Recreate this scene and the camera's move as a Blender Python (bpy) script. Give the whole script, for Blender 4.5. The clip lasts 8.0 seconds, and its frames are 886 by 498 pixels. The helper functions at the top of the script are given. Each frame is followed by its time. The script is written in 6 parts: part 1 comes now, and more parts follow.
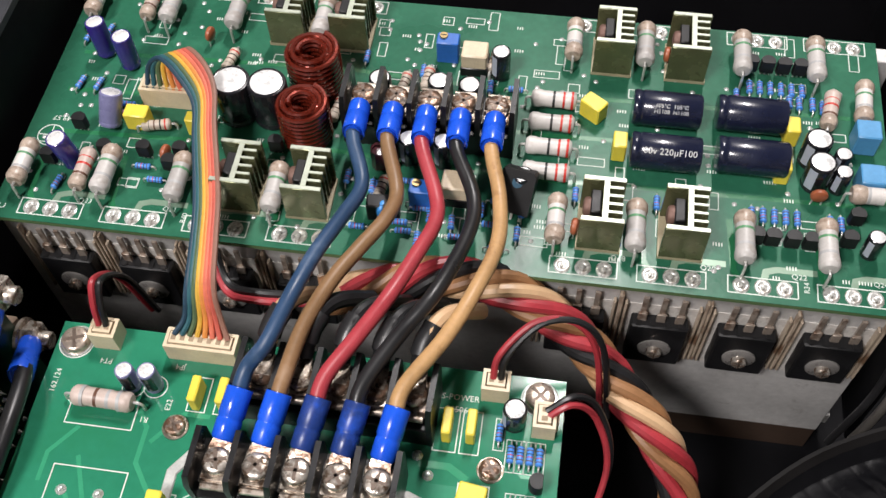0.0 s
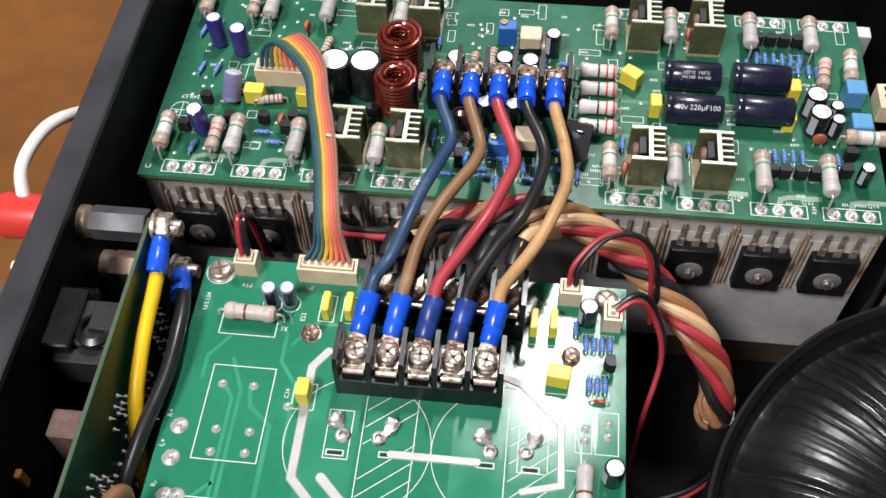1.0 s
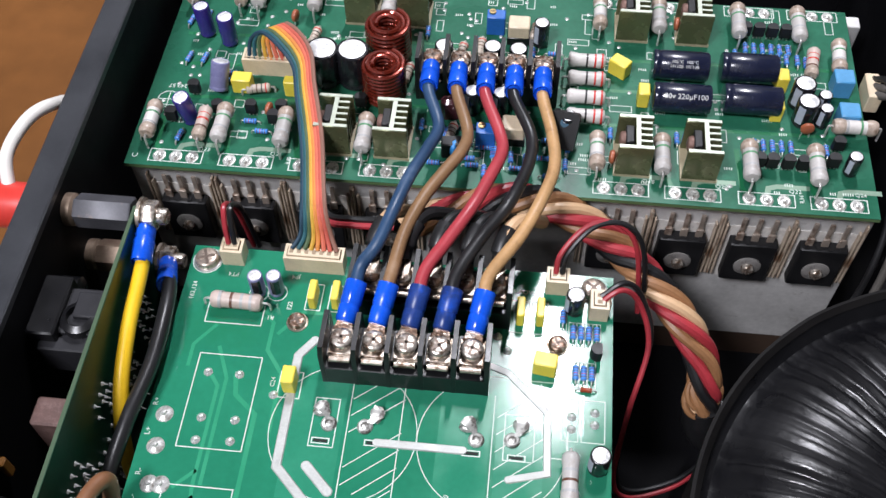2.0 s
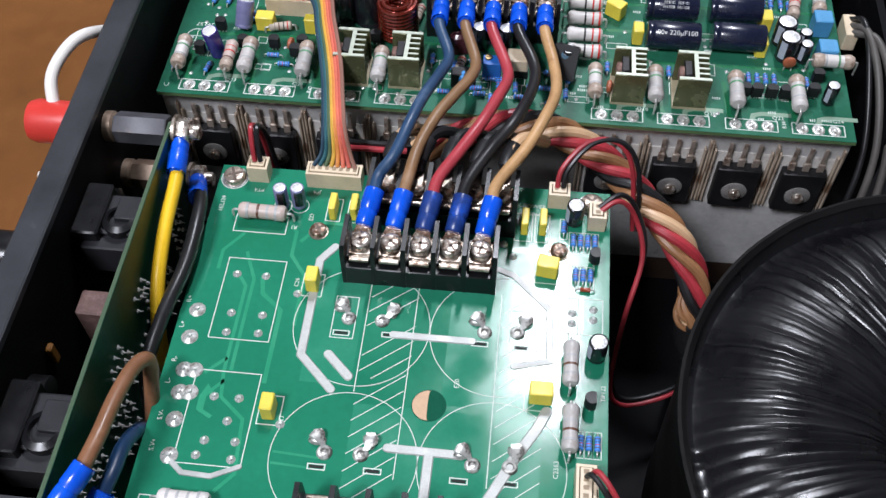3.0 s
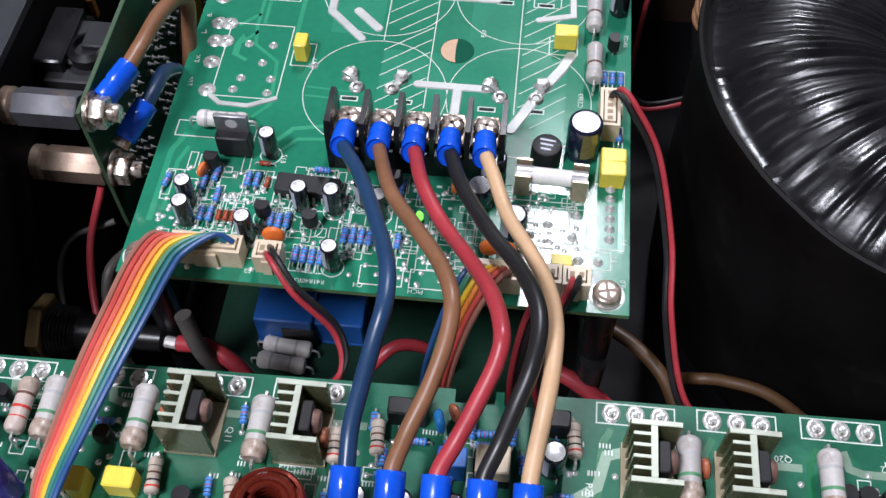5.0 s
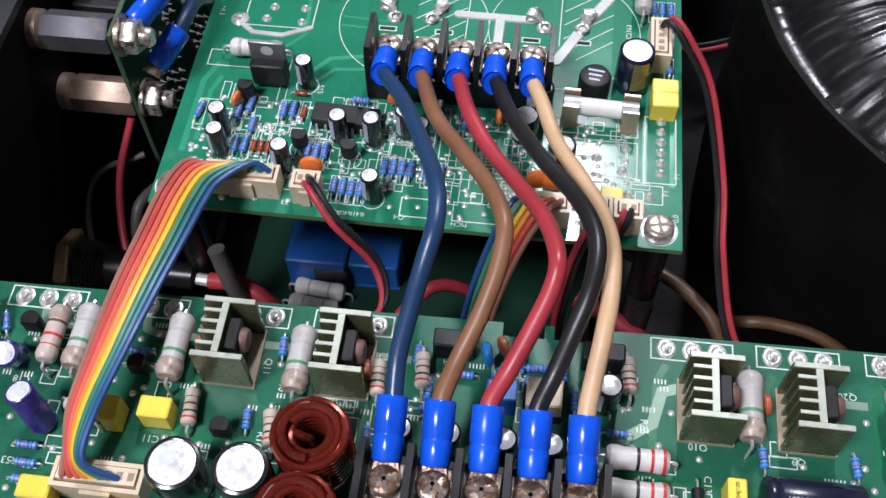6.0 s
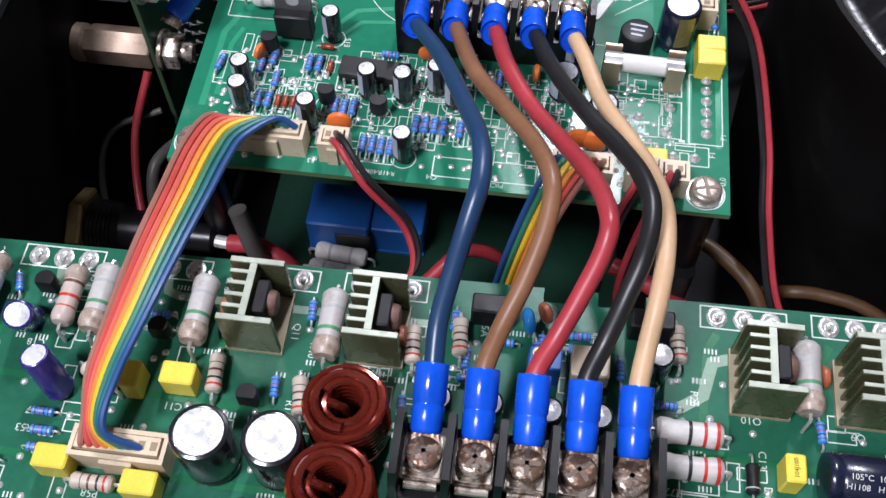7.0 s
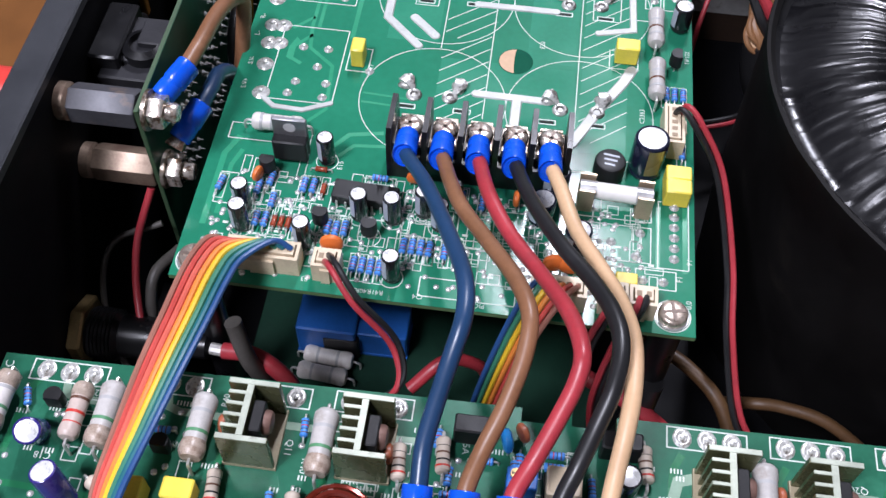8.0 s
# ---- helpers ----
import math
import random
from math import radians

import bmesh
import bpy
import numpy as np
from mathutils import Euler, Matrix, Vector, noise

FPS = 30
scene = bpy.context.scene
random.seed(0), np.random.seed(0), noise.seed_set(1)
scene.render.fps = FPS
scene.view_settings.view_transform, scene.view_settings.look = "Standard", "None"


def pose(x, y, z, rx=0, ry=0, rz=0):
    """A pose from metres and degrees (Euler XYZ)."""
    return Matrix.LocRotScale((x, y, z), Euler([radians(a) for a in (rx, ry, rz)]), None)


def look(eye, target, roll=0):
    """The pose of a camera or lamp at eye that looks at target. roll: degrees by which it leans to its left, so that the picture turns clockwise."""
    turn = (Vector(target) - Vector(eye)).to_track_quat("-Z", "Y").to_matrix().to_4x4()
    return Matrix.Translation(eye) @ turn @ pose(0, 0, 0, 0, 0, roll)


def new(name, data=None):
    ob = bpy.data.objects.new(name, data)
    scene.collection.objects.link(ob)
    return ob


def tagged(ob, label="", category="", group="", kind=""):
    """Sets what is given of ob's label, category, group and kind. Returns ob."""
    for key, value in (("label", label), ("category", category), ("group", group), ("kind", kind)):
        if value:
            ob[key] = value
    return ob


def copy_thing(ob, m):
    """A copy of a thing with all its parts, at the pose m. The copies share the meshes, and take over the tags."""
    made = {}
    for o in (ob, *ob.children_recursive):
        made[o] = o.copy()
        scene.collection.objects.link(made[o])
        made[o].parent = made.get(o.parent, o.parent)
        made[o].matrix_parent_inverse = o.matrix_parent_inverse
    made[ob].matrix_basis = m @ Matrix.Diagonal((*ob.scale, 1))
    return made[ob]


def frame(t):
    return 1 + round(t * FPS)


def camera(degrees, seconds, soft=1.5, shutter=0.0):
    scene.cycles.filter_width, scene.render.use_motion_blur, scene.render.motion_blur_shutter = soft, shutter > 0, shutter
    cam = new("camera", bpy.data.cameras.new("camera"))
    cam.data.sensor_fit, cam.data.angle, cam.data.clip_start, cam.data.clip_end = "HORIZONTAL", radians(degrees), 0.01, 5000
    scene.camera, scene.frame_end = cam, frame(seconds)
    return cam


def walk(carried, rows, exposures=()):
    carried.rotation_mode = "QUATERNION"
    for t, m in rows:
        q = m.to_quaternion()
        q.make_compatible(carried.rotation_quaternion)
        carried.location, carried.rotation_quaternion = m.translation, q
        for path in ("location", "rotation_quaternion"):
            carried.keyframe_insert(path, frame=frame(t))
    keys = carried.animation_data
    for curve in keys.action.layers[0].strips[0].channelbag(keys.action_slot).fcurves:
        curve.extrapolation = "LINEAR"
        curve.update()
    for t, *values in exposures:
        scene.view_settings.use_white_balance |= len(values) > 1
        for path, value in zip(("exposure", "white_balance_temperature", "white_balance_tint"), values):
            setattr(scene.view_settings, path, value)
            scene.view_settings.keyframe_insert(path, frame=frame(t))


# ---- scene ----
cam = camera(46.8, 8.0)
PATH = [
    (0, (0.12614, 0.05734, 0.32286), (0.02865, 0.58560, -0.52061), -2.544),
    (0.5, (0.11785, 0.00175, 0.34058), (0.03621, 0.54235, -0.49674), -2.436),
    (1, (0.09863, -0.01100, 0.35783), (0.02778, 0.55716, -0.46203), -1.352),
    (1.2, (0.10198, -0.00873, 0.35939), (0.02998, 0.55351, -0.46444), -1.546),
    (2.3, (0.10203, -0.01977, 0.35431), (0.03723, 0.55157, -0.46384), -0.799),
    (2.5, (0.10122, -0.02718, 0.35459), (0.03793, 0.54681, -0.46183), -0.651),
    (3, (0.10093, -0.05812, 0.35791), (0.03832, 0.52260, -0.45378), -0.335),
    (3.5, (0.10284, -0.10629, 0.35343), (0.03818, 0.48103, -0.45334), -0.371),
    (4, (0.10926, -0.13973, 0.34970), (0.04503, 0.44487, -0.45907), -0.379),
    (4.5, (0.10429, -0.14343, 0.33088), (0.04079, 0.42596, -0.48873), -0.384),
    (5, (0.10280, -0.14796, 0.30913), (0.03783, 0.40367, -0.52243), -0.746),
    (5.2, (0.10293, -0.14999, 0.30278), (0.03435, 0.40037, -0.52932), -1.008),
    (6.3, (0.09135, -0.15233, 0.28599), (0.01654, 0.36282, -0.56783), -1.390),
    (6.5, (0.09016, -0.15167, 0.28009), (0.01676, 0.35632, -0.57814), -1.196),
    (7, (0.08484, -0.14895, 0.28122), (0.01481, 0.35918, -0.57721), -0.635),
    (7.5, (0.08319, -0.14202, 0.28224), (0.01905, 0.37574, -0.57088), 0.164),
    (8, (0.08278, -0.14619, 0.30354), (0.02662, 0.41601, -0.52155), 1.992),
]
EXPOSURES = [(0, 0.48, 7500, 12), (0.5, 0.52, 7600, 11), (1.2, 0.54, 7200, 12), (2.5, 0.42, 6600, 12), (3.5, 0.24, 6500, 10), (4.0, 0.16, 6450, 10), (5.0, 0.32, 6550, 14), (6.5, 0.28, 6550, 14), (8.0, 0.49, 6400, 17)]
walk(cam, [(t, look(eye, target, roll)) for t, eye, target, roll in PATH], EXPOSURES)

# ---- light: a closed room with one ceiling tube and an added fill panel ----
world = bpy.data.worlds.new("room_world")
scene.world = world
world.use_nodes = True
world.node_tree.nodes["Background"].inputs[0].default_value = (0.75, 0.8, 0.9, 1)
world.node_tree.nodes["Background"].inputs[1].default_value = 0.02


def area_lamp(name, m, sx, sy, watts, colour):
    data = bpy.data.lights.new(name, "AREA")
    data.shape, data.size, data.size_y, data.energy, data.color = "RECTANGLE", sx, sy, watts, colour
    ob = new(name, data)
    ob.matrix_world = m
    return ob


area_lamp("ceiling_tube_light", look((0.20, 1.13, 1.72), (0.20, 1.13, 0.0)), 0.075, 0.42, 25.0, (0.91, 0.945, 1.05))
# Fill light added behind the camera to soften shadows; its source is unseen.
area_lamp("ceiling_panel_light", look((-0.55, -0.75, 1.72), (-0.55, -0.75, 0.0)), 0.45, 0.45, 36.0, (0.91, 0.945, 1.05))

# ---- materials ----
MATS = {}


def mat(name, colour, rough=0.5, metal=0.0, spec=0.5, var=0.15, scale=60.0, bump=0.0, bscale=400.0, coat=0.0, dirt=None, dirt_scale=90.0,
        dirt_cut=0.58, trans=0.0, rvar=0.08, emit=None, obj_var=0.0):
    """A surface with grain at two scales, optional blotches of dirt and fine relief. Scales are per metre."""
    if name in MATS:
        return MATS[name]
    m = bpy.data.materials.new(name)
    m.use_nodes = True
    n, l = m.node_tree.nodes, m.node_tree.links
    b = n["Principled BSDF"]
    tc = n.new("ShaderNodeTexCoord")
    na = n.new("ShaderNodeTexNoise")
    na.inputs["Scale"].default_value, na.inputs["Detail"].default_value = scale, 5
    nb = n.new("ShaderNodeTexNoise")
    nb.inputs["Scale"].default_value, nb.inputs["Detail"].default_value = scale * 11, 3
    l.new(tc.outputs["Object"], na.inputs["Vector"])
    l.new(tc.outputs["Object"], nb.inputs["Vector"])
    add = n.new("ShaderNodeMath")
    add.operation = "MULTIPLY_ADD"
    l.new(nb.outputs["Fac"], add.inputs[0])
    add.inputs[1].default_value = 0.5
    l.new(na.outputs["Fac"], add.inputs[2])
    mix = n.new("ShaderNodeMapRange")
    mix.inputs["From Min"].default_value, mix.inputs["From Max"].default_value = 0.45, 1.05
    mix.inputs["To Min"].default_value, mix.inputs["To Max"].default_value = 1 - var, 1 + var
    l.new(add.outputs[0], mix.inputs["Value"])
    factor = mix.outputs["Result"]
    if obj_var:
        info = n.new("ShaderNodeObjectInfo")
        rr = n.new("ShaderNodeMapRange")
        rr.inputs["To Min"].default_value, rr.inputs["To Max"].default_value = 1 - obj_var, 1 + obj_var
        l.new(info.outputs["Random"], rr.inputs["Value"])
        mm = n.new("ShaderNodeMath")
        mm.operation = "MULTIPLY"
        l.new(factor, mm.inputs[0])
        l.new(rr.outputs["Result"], mm.inputs[1])
        factor = mm.outputs[0]
    sc = n.new("ShaderNodeVectorMath")
    sc.operation = "SCALE"
    sc.inputs[0].default_value = colour
    l.new(factor, sc.inputs["Scale"])
    out = sc.outputs["Vector"]
    if dirt:
        nd = n.new("ShaderNodeTexNoise")
        nd.inputs["Scale"].default_value, nd.inputs["Detail"].default_value, nd.inputs["Roughness"].default_value = dirt_scale, 8, 0.65
        l.new(tc.outputs["Object"], nd.inputs["Vector"])
        ramp = n.new("ShaderNodeMapRange")
        ramp.inputs["From Min"].default_value, ramp.inputs["From Max"].default_value = dirt_cut, dirt_cut + 0.16
        l.new(nd.outputs["Fac"], ramp.inputs["Value"])
        mx = n.new("ShaderNodeMix")
        mx.data_type = "RGBA"
        l.new(ramp.outputs["Result"], mx.inputs["Factor"])
        l.new(out, mx.inputs["A"])
        mx.inputs["B"].default_value = (*dirt, 1)
        out = mx.outputs["Result"]
    l.new(out, b.inputs["Base Color"])
    rm = n.new("ShaderNodeMapRange")
    rm.inputs["From Min"].default_value, rm.inputs["From Max"].default_value = 0.3, 0.7
    rm.inputs["To Min"].default_value, rm.inputs["To Max"].default_value = max(0.02, rough - rvar), min(1, rough + rvar)
    l.new(na.outputs["Fac"], rm.inputs["Value"])
    l.new(rm.outputs["Result"], b.inputs["Roughness"])
    b.inputs["Metallic"].default_value = metal
    b.inputs["Specular IOR Level"].default_value = spec
    b.inputs["Coat Weight"].default_value = coat
    b.inputs["Transmission Weight"].default_value = trans
    if bump:
        bn = n.new("ShaderNodeTexNoise")
        bn.inputs["Scale"].default_value, bn.inputs["Detail"].default_value = bscale, 4
        l.new(tc.outputs["Object"], bn.inputs["Vector"])
        bp = n.new("ShaderNodeBump")
        bp.inputs["Strength"].default_value, bp.inputs["Distance"].default_value = bump, 0.0004
        l.new(bn.outputs["Fac"], bp.inputs["Height"])
        l.new(bp.outputs["Normal"], b.inputs["Normal"])
    if emit:
        b.inputs["Emission Color"].default_value, b.inputs["Emission Strength"].default_value = (*emit[:3], 1), emit[3]
    MATS[name] = m
    return m


PCB = mat("green_solder_mask", (0.015, 0.185, 0.104), 0.14, spec=0.24, var=0.14, scale=35, bump=0.05, bscale=350, rvar=0.04, dirt=(0.014, 0.175, 0.088), dirt_scale=30)
# Jack board mask: a darker copy of the green, with its shade coloured in.
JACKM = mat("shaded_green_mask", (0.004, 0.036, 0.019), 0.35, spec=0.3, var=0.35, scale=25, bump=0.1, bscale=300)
# Lower board mask, coloured near black for the shade under the supply board.
LOWM = mat("shaded_dark_green_mask", (0.004, 0.026, 0.015), 0.55, spec=0.2, var=0.3, scale=50)
BARE = mat("thinly_masked_tin", (0.20, 0.30, 0.22), 0.35, metal=0.2, var=0.15, scale=120)
PCB_DARK = mat("aged_green_solder_mask", (0.017, 0.120, 0.069), 0.30, spec=0.20, var=0.22, scale=40, bump=0.08, bscale=700, dirt=(0.03, 0.17, 0.10), dirt_scale=70, dirt_cut=0.55)
PCB_EDGE = mat("board_edge_laminate", (0.10, 0.17, 0.07), 0.6)
POUR = mat("masked_copper_pour", (0.022, 0.212, 0.124), 0.15, spec=0.24, var=0.12, scale=60)
TRACE = mat("masked_copper_trace", (0.026, 0.27, 0.145), 0.2, var=0.1, scale=80)
TRACE_D = mat("aged_masked_trace", (0.012, 0.15, 0.062), 0.27, var=0.1, scale=80)
SILK = mat("white_silkscreen_ink", (0.62, 0.68, 0.62), 0.6, var=0.12, scale=500)
TIN = mat("tinned_solder_trace", (0.44, 0.45, 0.43), 0.5, metal=0.25, var=0.25, scale=160, bump=0.25, bscale=500, dirt=(0.35, 0.35, 0.33), dirt_scale=200, rvar=0.15)
SOLDER = mat("bright_solder", (0.74, 0.74, 0.72), 0.26, metal=0.55, var=0.2, scale=600, bump=0.35, bscale=700, dirt=(0.22, 0.2, 0.17), dirt_scale=500)
FLUX = mat("flux_stained_solder", (0.62, 0.62, 0.59), 0.3, metal=0.45, var=0.3, scale=500, bump=0.4, bscale=600, dirt=(0.16, 0.13, 0.10), dirt_scale=380, dirt_cut=0.5)
LEADW = mat("tinned_lead_wire", (0.62, 0.61, 0.58), 0.32, metal=0.5, var=0.2, scale=500)
NICKEL = mat("nickel_screw", (0.68, 0.62, 0.55), 0.26, metal=0.7, var=0.3, scale=300, bump=0.35, bscale=700, dirt=(0.16, 0.10, 0.065), dirt_scale=460, dirt_cut=0.45)
BROWNED = mat("flux_browned_screw", (0.17, 0.098, 0.064), 0.27, metal=0.5, var=0.45, scale=350, bump=0.7, bscale=600, dirt=(0.74, 0.65, 0.56), dirt_scale=430, dirt_cut=0.50)
CLAMP = mat("nickel_clamp_plate", (0.46, 0.40, 0.34), 0.33, metal=0.75, var=0.3, scale=300, bump=0.3, bscale=700, dirt=(0.13, 0.08, 0.05), dirt_scale=360, dirt_cut=0.46)
STEEL = mat("zinc_steel", (0.55, 0.55, 0.55), 0.35, metal=0.6, var=0.2, scale=200)
BRASS = mat("aged_brass", (0.42, 0.30, 0.14), 0.42, metal=0.9, var=0.25, scale=150, dirt=(0.16, 0.11, 0.07), dirt_scale=180)
POSTM = mat("dull_plated_post", (0.26, 0.19, 0.14), 0.42, metal=0.5, var=0.3, scale=120, dirt=(0.19, 0.12, 0.09), dirt_scale=150, dirt_cut=0.5)
POSTG = mat("dark_grey_hex_post", (0.085, 0.085, 0.095), 0.5, metal=0.4, var=0.25, scale=120, dirt=(0.2, 0.15, 0.12), dirt_scale=150)
ALU = mat("dull_aluminium_bracket", (0.60, 0.59, 0.575), 0.45, metal=0.35, var=0.22, scale=45, bump=0.12, bscale=300, dirt=(0.20, 0.175, 0.15), dirt_scale=110, dirt_cut=0.60)
OLIVE = mat("olive_anodised_heatsink", (0.135, 0.14, 0.07), 0.25, metal=0.45, var=0.25, scale=140, bump=0.08, dirt=(0.26, 0.27, 0.2), dirt_scale=200, dirt_cut=0.62)
HSEDGE = mat("bare_heatsink_edge", (0.46, 0.50, 0.41), 0.38, metal=0.35, var=0.2, scale=200, dirt=(0.18, 0.18, 0.14), dirt_scale=260)
BLACKP = mat("black_moulded_plastic", (0.006, 0.006, 0.007), 0.33, spec=0.4, var=0.25, scale=120, bump=0.05)
BLACKM = mat("matt_black_epoxy", (0.010, 0.010, 0.011), 0.48, spec=0.35, var=0.3, scale=200, bump=0.1, bscale=1500)
GREYP = mat("dark_grey_plastic", (0.018, 0.018, 0.021), 0.55, spec=0.3, var=0.3, scale=120, bump=0.2, bscale=600)
CHASSIS = mat("black_painted_steel", (0.005, 0.005, 0.006), 0.6, spec=0.08, var=0.25, scale=60, bump=0.15, bscale=2500, dirt=(0.035, 0.033, 0.032), dirt_scale=45, dirt_cut=0.68)
CHASSIS_LIP = mat("worn_charcoal_lip", (0.030, 0.032, 0.037), 0.45, spec=0.35, var=0.2, scale=60, bump=0.2, bscale=3000, dirt=(0.11, 0.11, 0.115), dirt_scale=70, dirt_cut=0.70)
CREAM = mat("cream_nylon", (0.66, 0.54, 0.38), 0.45, var=0.16, scale=160, bump=0.12, dirt=(0.50, 0.38, 0.24), dirt_scale=160, dirt_cut=0.6)
BLUE_SLEEVE = mat("blue_lug_sleeve", (0.004, 0.090, 0.66), 0.24, spec=0.5, var=0.18, scale=90, bump=0.08, bscale=500)
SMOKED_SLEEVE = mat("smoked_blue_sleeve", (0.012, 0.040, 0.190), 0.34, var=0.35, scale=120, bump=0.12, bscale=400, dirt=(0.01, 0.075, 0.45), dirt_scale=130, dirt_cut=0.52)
BLUE_BODY = mat("blue_film_resistor", (0.06, 0.25, 0.68), 0.35, var=0.15, scale=600)
BLUE_BOX = mat("blue_plastic_box", (0.015, 0.12, 0.44), 0.42, var=0.15, scale=90, bump=0.05)
BLUE_CAP = mat("sky_blue_film_box", (0.07, 0.28, 0.52), 0.4, var=0.15, scale=90)
GREY_RES = mat("grey_enamel_resistor", (0.44, 0.42, 0.40), 0.42, var=0.16, scale=220, bump=0.2, bscale=600, dirt=(0.30, 0.25, 0.21), dirt_scale=170, dirt_cut=0.54, obj_var=0.16)
WHITE_RES = mat("pale_enamel_resistor", (0.60, 0.57, 0.54), 0.42, var=0.12, scale=220, bump=0.2, bscale=600, dirt=(0.44, 0.37, 0.32), dirt_scale=170, dirt_cut=0.55, obj_var=0.12)
TAN_RES = mat("beige_film_resistor", (0.52, 0.44, 0.36), 0.45, var=0.12, scale=220, obj_var=0.1)
PINK_RES = mat("pinkish_enamel_resistor", (0.52, 0.42, 0.37), 0.45, var=0.14, scale=200, bump=0.12, obj_var=0.08)
YELLOW_CAP = mat("yellow_film_capacitor", (0.78, 0.62, 0.07), 0.42, var=0.12, scale=160, bump=0.12, bscale=500, dirt=(0.55, 0.38, 0.06), dirt_scale=190, dirt_cut=0.62, obj_var=0.08)
CAP_BLACK = mat("black_capacitor_sleeve", (0.012, 0.012, 0.015), 0.24, var=0.2, scale=90, coat=0.3)
CAP_NAVY = mat("navy_capacitor_sleeve", (0.010, 0.013, 0.032), 0.22, var=0.2, scale=90, coat=0.3)
CAP_VIOLET = mat("violet_capacitor_sleeve", (0.035, 0.022, 0.20), 0.25, var=0.2, scale=90, coat=0.3)
CAP_LILAC = mat("lilac_capacitor_sleeve", (0.20, 0.20, 0.36), 0.3, var=0.2, scale=90, coat=0.2)
GOLD_STRIPE = mat("gold_stripe_print", (0.20, 0.17, 0.07), 0.3, var=0.2, scale=90)
CAP_TOP = mat("aluminium_can_top", (0.80, 0.80, 0.79), 0.33, metal=0.3, var=0.2, scale=400, bump=0.4, bscale=350, dirt=(0.42, 0.36, 0.30), dirt_scale=330, dirt_cut=0.60, rvar=0.15)
CAP_STRIPE = mat("pale_stripe_print", (0.42, 0.45, 0.52), 0.4, var=0.1)
PRINT = mat("white_print", (0.62, 0.62, 0.60), 0.5, var=0.1)
INK = mat("black_print", (0.02, 0.02, 0.02), 0.6)
ORANGE = mat("orange_disc_ceramic", (0.72, 0.16, 0.03), 0.4, var=0.12, scale=300)
RUST = mat("rust_disc_ceramic", (0.36, 0.10, 0.045), 0.4, var=0.15, scale=300)
CYAN_DISC = mat("blue_disc_ceramic", (0.02, 0.24, 0.62), 0.35, var=0.1, scale=300)
COPPER = mat("red_enamelled_copper", (0.19, 0.024, 0.013), 0.13, metal=0.55, var=0.3, scale=120, coat=0.7)
GLASSY = mat("white_fuse_tube", (0.80, 0.78, 0.74), 0.2, var=0.06, coat=0.4)
GREEN_LED = mat("lit_green_led", (0.2, 0.9, 0.1), 0.3, emit=(0.25, 1.0, 0.12, 0.9))
RED_GLASS = mat("red_glass_diode", (0.30, 0.05, 0.02), 0.25, var=0.2, scale=500)
W_BLUE = mat("navy_blue_wire", (0.013, 0.046, 0.115), 0.33, var=0.18, scale=70, bump=0.06, bscale=250, dirt=(0.05, 0.10, 0.19), dirt_scale=60, dirt_cut=0.62)
W_BROWN = mat("brown_wire", (0.225, 0.102, 0.050), 0.38, var=0.2, scale=70, bump=0.08, bscale=250, dirt=(0.31, 0.16, 0.09), dirt_scale=60, dirt_cut=0.62)
W_RED = mat("red_wire", (0.39, 0.036, 0.047), 0.38, var=0.2, scale=70, bump=0.08, bscale=250, dirt=(0.30, 0.035, 0.045), dirt_scale=90, dirt_cut=0.52)
W_BLACK = mat("black_wire", (0.013, 0.013, 0.014), 0.35, var=0.3, scale=70, bump=0.08, bscale=250)
W_TAN = mat("tan_wire", (0.62, 0.40, 0.23), 0.42, var=0.12, scale=70, bump=0.08, bscale=250, dirt=(0.40, 0.22, 0.10), dirt_scale=110, dirt_cut=0.66)
W_AGED = mat("aged_tan_wire", (0.30, 0.145, 0.065), 0.45, var=0.25, scale=60, bump=0.1, dirt=(0.2, 0.09, 0.04), dirt_scale=70)
# Ochre of the floor leads, darkened in colour for the shade down there.
W_FLOOR = mat("shaded_ochre_wire", (0.085, 0.042, 0.016), 0.5, var=0.35, scale=60, bump=0.15, dirt=(0.06, 0.028, 0.012), dirt_scale=80)
SCREWB = mat("bronzed_screw", (0.58, 0.48, 0.40), 0.28, metal=0.7, var=0.3, scale=250, dirt=(0.25, 0.16, 0.11), dirt_scale=300, dirt_cut=0.52)
W_YELLOW = mat("yellow_wire", (0.85, 0.52, 0.02), 0.35, var=0.1, scale=70)
FAR_BLUE = mat("dusty_blue_wire", (0.022, 0.060, 0.130), 0.42, var=0.2, scale=70, bump=0.1, bscale=250, dirt=(0.07, 0.12, 0.20), dirt_scale=70, dirt_cut=0.56)
FAR_BROWN = mat("dusty_brown_wire", (0.235, 0.130, 0.062), 0.45, var=0.2, scale=70, bump=0.1, bscale=250, dirt=(0.32, 0.20, 0.12), dirt_scale=70, dirt_cut=0.58)
FAR_RED = mat("dusty_crimson_wire", (0.40, 0.045, 0.058), 0.40, var=0.18, scale=70, bump=0.08, bscale=250)
FAR_TAN = mat("stained_tan_wire", (0.50, 0.29, 0.13), 0.45, var=0.2, scale=70, bump=0.1, bscale=250, dirt=(0.24, 0.105, 0.04), dirt_scale=85, dirt_cut=0.54)
RESIN = mat("brown_resin_smear", (0.40, 0.32, 0.26), 0.32, var=0.4, scale=300, bump=0.3, bscale=600, dirt=(0.19, 0.12, 0.08), dirt_scale=260, dirt_cut=0.5)
MATT_BOLT = mat("rusty_bolt_head", (0.17, 0.095, 0.075), 0.55, metal=0.3, var=0.3, scale=300, bump=0.3, bscale=700)
